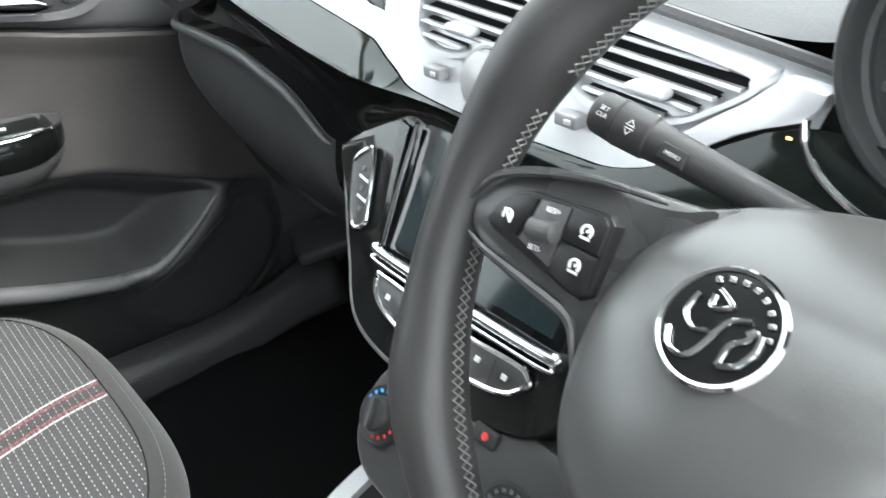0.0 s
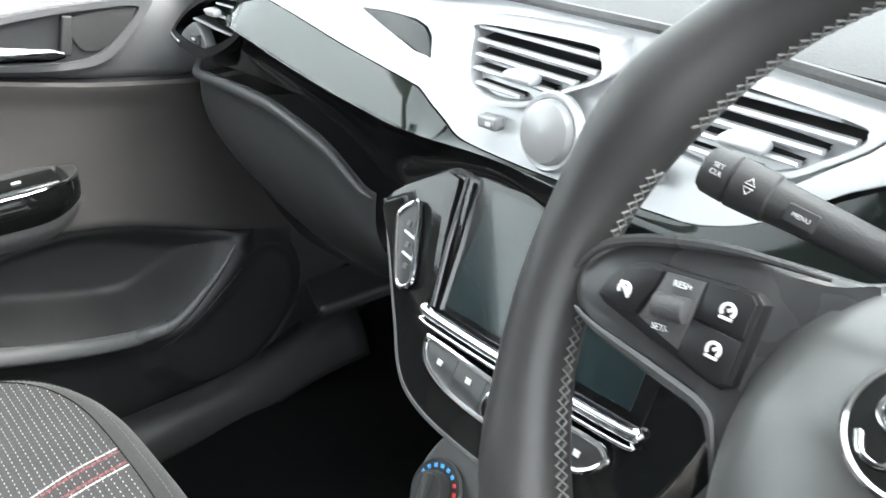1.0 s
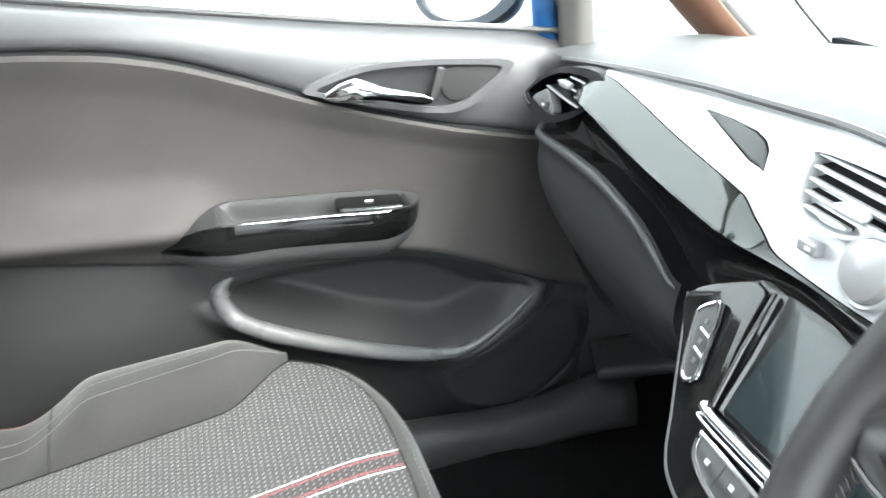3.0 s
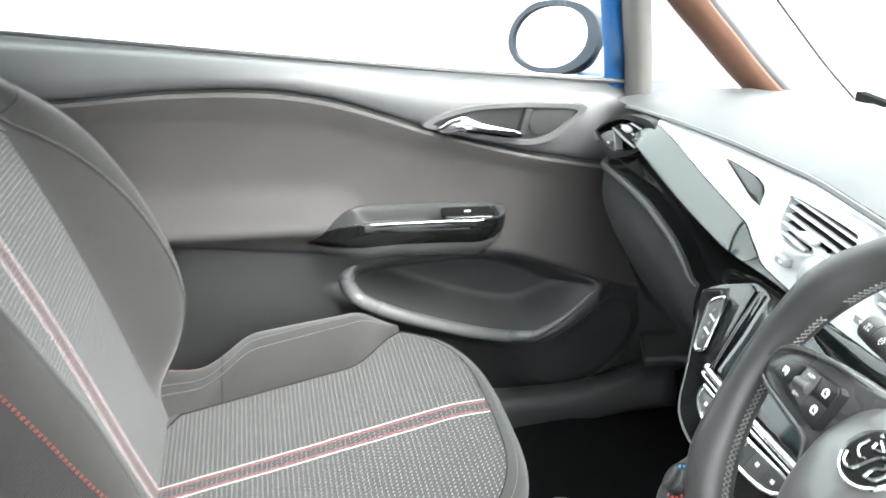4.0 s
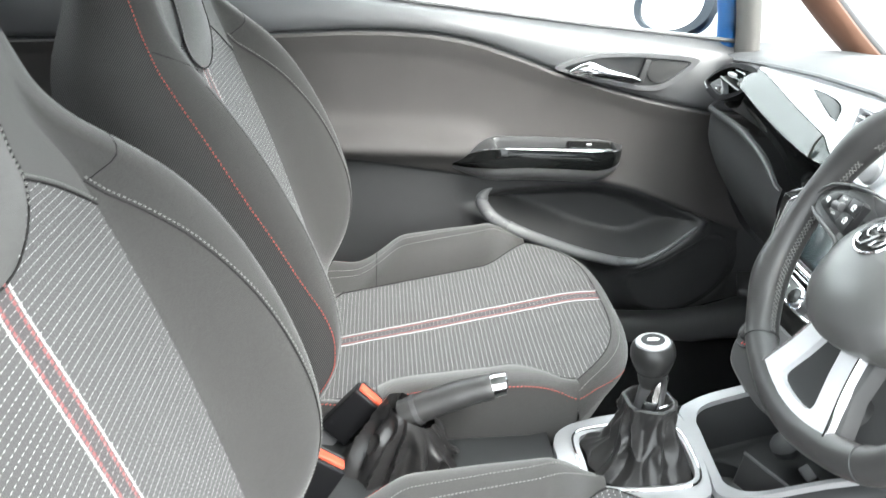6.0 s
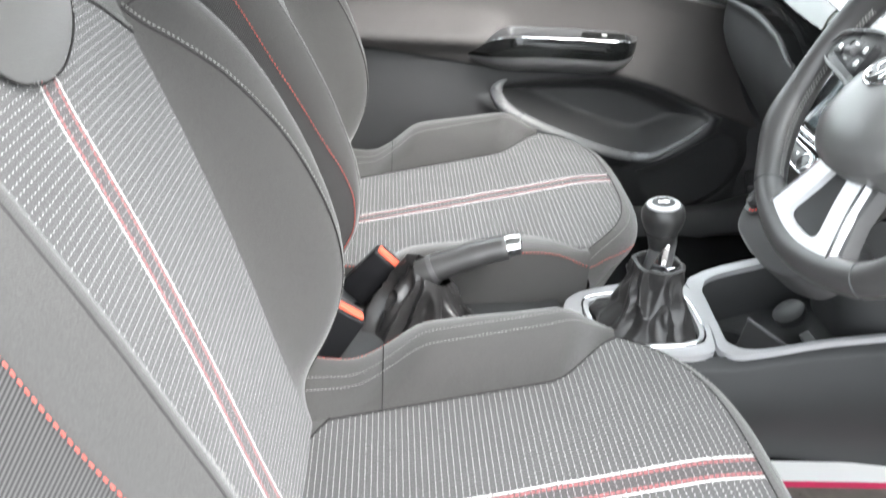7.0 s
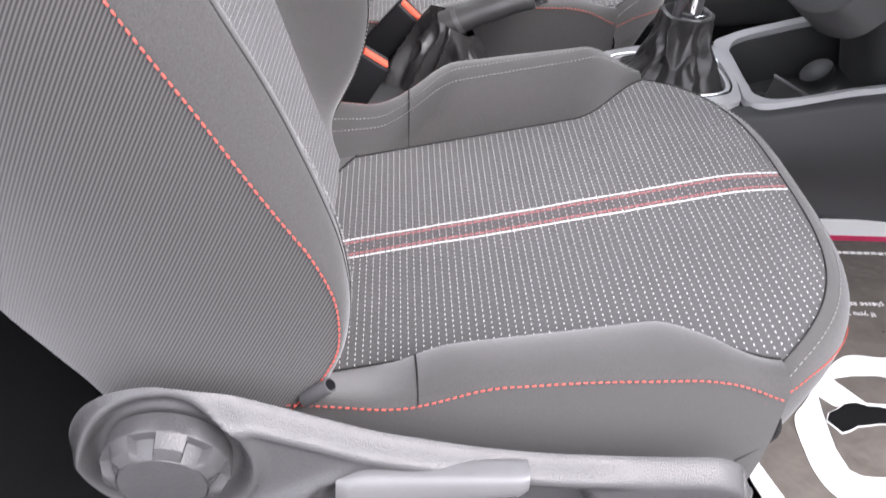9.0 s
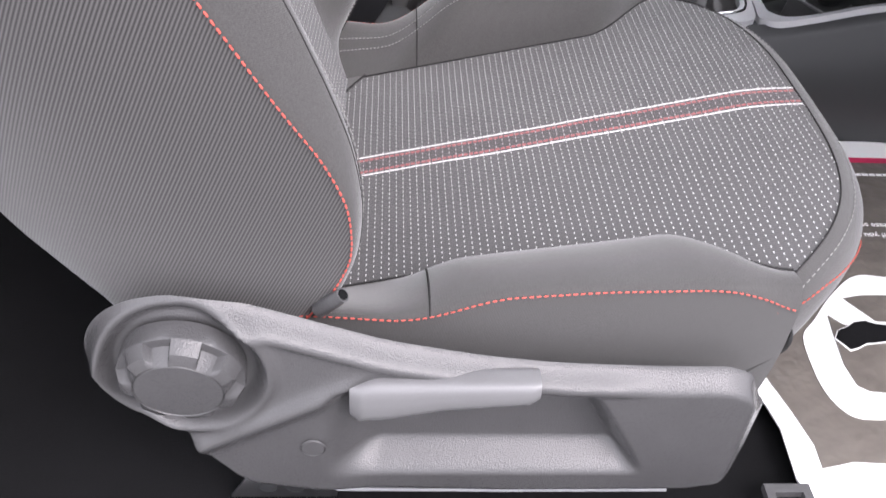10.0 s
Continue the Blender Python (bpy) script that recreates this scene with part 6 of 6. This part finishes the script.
turned("emblem_ring", [(0.0266, 0.001), (0.0292, 0.0), (0.0298, 0.0018), (0.0284, 0.0036), (0.0268, 0.0030)], em, CHROME, wheel, "chrome emblem ring", 48)
# a plain bright outline inside the ring, and bars for the raised letters
for line, r in (([(-0.020, -0.010), (-0.015, -0.018), (-0.005, -0.018), (0.001, -0.002), (0.004, 0.004), (0.012, 0.008)], 0.0010),
                ([(-0.016, 0.010), (-0.017, 0.000), (-0.010, -0.006), (-0.003, -0.004)], 0.0009),
                ([(-0.009, 0.012), (-0.007, 0.006), (0.001, 0.010), (-0.008, 0.015)], 0.0010),
                ([(0.009, -0.016), (0.009, -0.006), (0.014, -0.001), (0.016, 0.005), (0.013, 0.002)], 0.0010),
                ([(0.009, -0.016), (0.016, -0.013), (0.020, -0.004), (0.019, 0.004)], 0.0010)):
    tube("emblem_line", [em @ Vector((v.x, v.y, 0.0040)) for v in smooth_path([(p, q, 0) for p, q in line], 5)], r, CHROME, wheel, "plain bright emblem line", n=8, flat=0.6, up=WM.to_3x3() @ Vector((0, 0, 1)))
for k in range(8):
    t = radians(122 - 16 * k)
    block("emblem_bar", (0.0026, 0.0030, 0.0010), em @ pose(0.0225 * math.cos(t), 0.0225 * math.sin(t), 0.0032, 0, 0, math.degrees(t) - 90), CHROME, wheel, "", 0.0004)
block("airbag_mark", (0.010, 0.004, 0.0008), WM @ pose(-0.022, -0.052, 0.0365, -12, 0, 0), LIGHT_GREY, wheel, "faint raised mark", 0.0003)


# side spokes with button pads
def spoke(sign):
    out = [(-0.052, 0.044), (-0.065, 0.0425), (-0.095, 0.0410), (-0.128, 0.0340), (-0.147, 0.0250), (-0.157, 0.0120), (-0.152, -0.002), (-0.137, -0.0070), (-0.108, -0.0110), (-0.087, -0.0145), (-0.0795, -0.0220), (-0.0735, -0.0360), (-0.062, -0.046), (-0.048, 0.0)]
    ob = plate("spoke", [(sign * p, q) for p, q in out], lambda p, q, d: on_wheel(p, q, 0.010 + d + 0.004 * (1 - min(1, abs(p) / 0.14)) - slope_back(max(0.0, q)) * ease(abs(p), 0.090, 0.050)), 0.018, SPOKE, wheel, "dark satin spoke", bevel=0.005, steps=5)
    tube("spoke_edge", [on_wheel(sign * v.x, v.y, 0.0125) for v in smooth_path([(-0.062, 0.0420, 0), (-0.095, 0.0400, 0), (-0.127, 0.0330, 0), (-0.146, 0.0242, 0), (-0.155, 0.012, 0)], 6)], [0.0004 + 0.0020 * math.sin(math.pi * (0.04 + 0.92 * i / 24)) for i in range(25)], SPOKE, wheel, "satin grey edge", n=8)
    tube("spoke_edge", [on_wheel(sign * v.x, v.y, 0.0120) for v in smooth_path([(-0.150, -0.002, 0), (-0.137, -0.0060, 0), (-0.108, -0.0100, 0), (-0.087, -0.0135, 0), (-0.0800, -0.0210, 0), (-0.0740, -0.0350, 0)], 5)], [0.0004 + 0.0022 * math.sin(math.pi * (0.04 + 0.92 * i / 25)) for i in range(26)], SPOKE, wheel, "satin grey edge", n=8)
    flat = lambda h: (lambda p, q, d: on_wheel(p, q, h + d))
    pad_out = [(-0.141, 0.0072), (-0.138, 0.0150), (-0.130, 0.0230), (-0.122, 0.0262), (-0.082, 0.0300), (-0.0785, 0.0270), (-0.0790, -0.0020), (-0.0825, -0.0050), (-0.0880, -0.0045), (-0.136, 0.0045)]
    plate("button_pad", [(sign * p, q) for p, q in pad_out], flat(0.0140), 0.010, BUTTON, wheel, "black button pad", bevel=0.0012)
    plate("button", [(sign * p, q) for p, q in ((-0.139, 0.0075), (-0.136, 0.0142), (-0.129, 0.0212), (-0.121, 0.0244), (-0.1165, 0.0246), (-0.1185, 0.0165), (-0.122, 0.0065), (-0.130, 0.0056))], flat(0.0153), 0.003, BUTTON, wheel, "black cruise button", bevel=0.0007)
    plate("button", [(sign * p, q) for p, q in ((-0.0985, 0.0274), (-0.0828, 0.0286), (-0.0802, 0.0262), (-0.0802, 0.0142), (-0.0990, 0.0142))], flat(0.0153), 0.003, BUTTON, wheel, "black button", bevel=0.0007)
    plate("button", [(sign * p, q) for p, q in ((-0.0992, 0.0132), (-0.0802, 0.0132), (-0.0804, -0.0018), (-0.0830, -0.0036), (-0.0900, -0.0030), (-0.1010, 0.0000))], flat(0.0153), 0.003, BUTTON, wheel, "black button", bevel=0.0007)
    plate("rocker_bed", [(sign * p, q) for p, q in ((-0.1155, 0.0248), (-0.1000, 0.0266), (-0.1010, 0.0010), (-0.1080, 0.0026), (-0.1205, 0.0060), (-0.1175, 0.0150))], flat(0.0147), 0.003, GREY_PLASTIC, wheel, "", bevel=0.0005)
    tube("rocker", [on_wheel(sign * p, q, 0.0163) for p, q in ((-0.1150, 0.0130), (-0.1142, 0.0131), (-0.1022, 0.0150), (-0.1014, 0.0151))], [0.0030, 0.0046, 0.0046, 0.0030], GREY_PLASTIC, wheel, "ribbed thumb rocker", n=14)
    return ob


for sign in (1, -1):
    spoke(sign)
writing("rocker_text", "RES/+", 0.0032, WM @ pose(-0.1075, 0.0225, 0.0150, 0, 0, 6), PRINT, wheel, "white printed RES/+")
writing("rocker_text", "SET/-", 0.0032, WM @ pose(-0.1105, 0.0055, 0.0150, 0, 0, 6), PRINT, wheel, "white printed SET/-")


def dial_symbol(p, q, size, cross):
    bm = bmesh.new()
    ring_pts = [on_wheel(p + size * math.cos(t), q + size * math.sin(t), 0.0157) for t in [radians(-40 + 260 * i / 16) for i in range(17)]]
    tube_mesh(bm, ring_pts, 0.0007, 6)
    tube_mesh(bm, [on_wheel(p, q, 0.0157), on_wheel(p + size * 0.7, q + size * 0.5, 0.0157)], 0.0007, 6)
    if cross:
        tube_mesh(bm, [on_wheel(p - size, q - size * 1.1, 0.0157), on_wheel(p + size, q - size * 1.1, 0.0157)], 0.0006, 6)
    else:
        tube_mesh(bm, [on_wheel(p - size, q + size, 0.0157), on_wheel(p + size, q - size, 0.0157)], 0.0007, 6)
    return part("button_symbol", bm, PRINT, wheel, "white dial symbol")


dial_symbol(-0.1290, 0.0130, 0.0024, False)
dial_symbol(-0.0885, 0.0208, 0.0024, True)
dial_symbol(-0.0885, 0.0068, 0.0024, True)
# lower spoke with a silver V
plate("lower_spoke", [(-0.044, -0.060), (-0.050, -0.104), (-0.072, -0.150), (-0.030, -0.164), (0.030, -0.164), (0.072, -0.150), (0.050, -0.104), (0.044, -0.060)], lambda p, q, d: on_wheel(p, q, 0.004 + d), 0.016, PLASTIC, wheel, "dark lower spoke", bevel=0.005)
V_OUT = [(-0.034, -0.056), (-0.044, -0.098), (-0.060, -0.138), (-0.063, -0.150), (-0.055, -0.1565), (-0.028, -0.1595), (0.0, -0.1605)]
V_IN = [(-0.012, -0.074), (-0.020, -0.104), (-0.030, -0.130), (-0.030, -0.136), (-0.025, -0.1395), (-0.013, -0.1415), (0.0, -0.142)]
both_sides = lambda pts: pts + [(-p, q) for p, q in pts[-2::-1]]
plate("silver_insert", both_sides(V_OUT), lambda p, q, d: on_wheel(p, q, 0.013 + d), 0.010, SILVER, wheel, "satin silver V-shaped insert", hole=both_sides(V_IN))
plate("spoke_hollow", both_sides(V_IN), lambda p, q, d: on_wheel(p, q, 0.006 + d), 0.004, PLASTIC_SOFT, wheel, "dark hollow")
tube("insert_edge", [on_wheel(v.x, v.y, 0.0130) for v in smooth_path([(p, q, 0) for p, q in both_sides(V_OUT)], 5, False)], 0.0016, CHROME, wheel, "bright edge", n=6)
# column shroud
patch("column_shroud", lambda a, b: on_wheel((0.055 + 0.010 * b) * math.cos(2 * math.pi * a), -0.020 + (0.055 + 0.010 * b) * math.sin(2 * math.pi * a), -0.010 - 0.12 * b), 36, 8, PLASTIC_SOFT, wheel, "black column shroud", close_a=True)

# ---- indicator stalk ----
stalk = thing("indicator_stalk", "black indicator stalk with white symbols behind the steering wheel", "stalk")
SA, SB = Vector((0.173, -0.244, 0.712)), Vector((0.151, -0.134, 0.742))
ax = (SB - SA).normalized()
tube("arm", [SA, SA.lerp(SB, 0.4), SA.lerp(SB, 0.66), SA.lerp(SB, 0.74)], [0.0078, 0.0082, 0.0090, 0.0096], PLASTIC, stalk, "black tapered arm", n=18)
tube("turning_collar", [SA.lerp(SB, 0.74), SA.lerp(SB, 0.75), SA.lerp(SB, 0.885), SA.lerp(SB, 0.892)], [0.0094, 0.0104, 0.0110, 0.0100], PLASTIC, stalk, "ribbed turning collar", n=24)
tube("end_cap", [SA.lerp(SB, 0.892), SA.lerp(SB, 0.90), SA.lerp(SB, 0.985), SA.lerp(SB, 1.005), SA.lerp(SB, 1.015)], [0.0096, 0.0107, 0.0102, 0.0085, 0.004], PLASTIC, stalk, "black end cap", n=24)
side_dir = Vector((-0.147, -0.426, 0.880)) - SA.lerp(SB, 0.75)
side_dir = (side_dir - ax * side_dir.dot(ax)).normalized()
across = side_dir.cross(-ax).normalized()


def on_stalk(f, r, h=0.0):
    return SA.lerp(SB, f) + side_dir * r + across * h


def stalk_text(f, h, r):
    return frame_of(on_stalk(f, r, h), -ax, across)


writing("stalk_text", "SET", 0.0030, stalk_text(0.944, 0.0022, 0.0103), PRINT, stalk, "white printed letters")
writing("stalk_text", "CLR", 0.0030, stalk_text(0.944, -0.0010, 0.0107), PRINT, stalk, "white printed letters")
for s in (1, -1):
    c = on_stalk(0.818, 0.0113, s * 0.0007)
    bm = bmesh.new()
    tube_mesh(bm, [c + ax * 0.0020, c - ax * 0.0020, c + across * (s * 0.0027)], 0.00045, 6, closed=True)
    part("arrow_mark", bm, PRINT, stalk, "white arrow outline")
block("stalk_button", (0.013, 0.008, 0.004), stalk_text(0.62, -0.002, 0.0078), PLASTIC_SOFT, stalk, "black button", 0.001)
writing("stalk_text", "MENU", 0.0028, stalk_text(0.62, -0.002, 0.0099), PRINT, stalk, "white printed letters")

# ---- printed paper floor mat ----
mat_thing = thing("paper_floor_mat", "creased paper floor mat, grey with white shapes and crimson line", "floor mat")


PAPER_Z = 0.1265


def sheet(name, outline, lift, material, label="", steps=0, depth=0.0008):
    return plate(name, outline, lambda p, q, d: (p, q, PAPER_Z + lift + d), depth, material, mat_thing, label, steps=steps)


sheet("paper", [(-0.005, -0.09), (0.43, -0.09), (0.43, -0.68), (-0.016, -0.675), (-0.025, -0.645), (-0.021, -0.588), (-0.029, -0.547), (-0.022, -0.50)], 0.0, PAPER, "white paper sheet", depth=0.002)
sheet("grey_print", [(-0.003, -0.143), (0.428, -0.143), (0.428, -0.630), (0.067, -0.629), (0.036, -0.627), (0.003, -0.634), (0.005, -0.608), (-0.003, -0.568), (-0.018, -0.510), (-0.014, -0.40)], 0.0010, PAPER_GREY, "grey printed field")
sheet("crimson_line", [(-0.003, -0.1315), (0.428, -0.1315), (0.428, -0.1430), (-0.003, -0.1430)], 0.0012, PAPER_RED, "crimson printed line")
sheet("white_shape", [(0.179, -0.374), (0.140, -0.373), (0.100, -0.405), (0.066, -0.444), (0.044, -0.470), (0.0385, -0.517), (0.040, -0.546), (0.049, -0.568), (0.064, -0.578), (0.10, -0.578), (0.18, -0.572), (0.25, -0.54), (0.275, -0.47), (0.25, -0.40), (0.21, -0.377)], 0.0020, PAPER, "large white curved shape", steps=5)
sheet("grey_counter", [(0.111, -0.411), (0.133, -0.406), (0.165, -0.405), (0.205, -0.415), (0.225, -0.445), (0.180, -0.449), (0.134, -0.446)], 0.0030, PAPER_GREY, "grey opening of the white shape")
sheet("grey_counter", [(0.083, -0.438), (0.095, -0.452), (0.121, -0.4535), (0.18, -0.455), (0.225, -0.455), (0.235, -0.49), (0.20, -0.530), (0.15, -0.546), (0.104, -0.546), (0.086, -0.5445), (0.076, -0.537), (0.073, -0.509), (0.079, -0.461)], 0.0030, PAPER_GREY, "grey opening of the white shape")
TORN = [(0.078, -0.473), (0.085, -0.462), (0.096, -0.457), (0.108, -0.449), (0.121, -0.447), (0.132, -0.452), (0.143, -0.453), (0.158, -0.456), (0.172, -0.462), (0.168, -0.474), (0.152, -0.477), (0.134, -0.4765), (0.120, -0.479), (0.109, -0.480), (0.098, -0.486), (0.088, -0.489), (0.084, -0.482)]
sheet("torn_edge", [(0.124 + (p - 0.124) * 1.03, -0.466 + (q + 0.466) * 1.10) for p, q in TORN], 0.0036, PAPER, "frayed white edge of a tear")
sheet("torn_hole", TORN, 0.0042, CARPET, "dark carpet showing through the tear")
flip = lambda x, y: frame_of(Vector((x, y, PAPER_Z + 0.0014)), (-1, 0, 0), (0, -1, 0))
writing("printed_line", "If you would", 0.0125, flip(0.181, -0.2975), PRINT, mat_thing, "white printed words")
writing("printed_line", "please ask our", 0.0125, flip(0.196, -0.2785), PRINT, mat_thing, "white printed words")
for k in range(14):
    x0 = 0.195 + 0.0098 * k
    sheet("printed_bar", [(x0, -0.1685), (x0 + 0.0080, -0.1685), (x0 + 0.0080, -0.1735), (x0, -0.1735)], 0.0014, PRINT)
tagged(plate("sill_plate", [(-0.060, -0.690), (-0.060, -0.646), (-0.018, -0.646), (-0.018, -0.690)], lambda p, q, d: (p, q - 0.006, 0.130 + d), 0.008, GREY_PLASTIC, None, "", hole=[(-0.052, -0.690), (-0.052, -0.655), (-0.026, -0.655), (-0.026, -0.690)]), "grey plastic frame plate beside the floor mat", "trim plate", kind="structure")
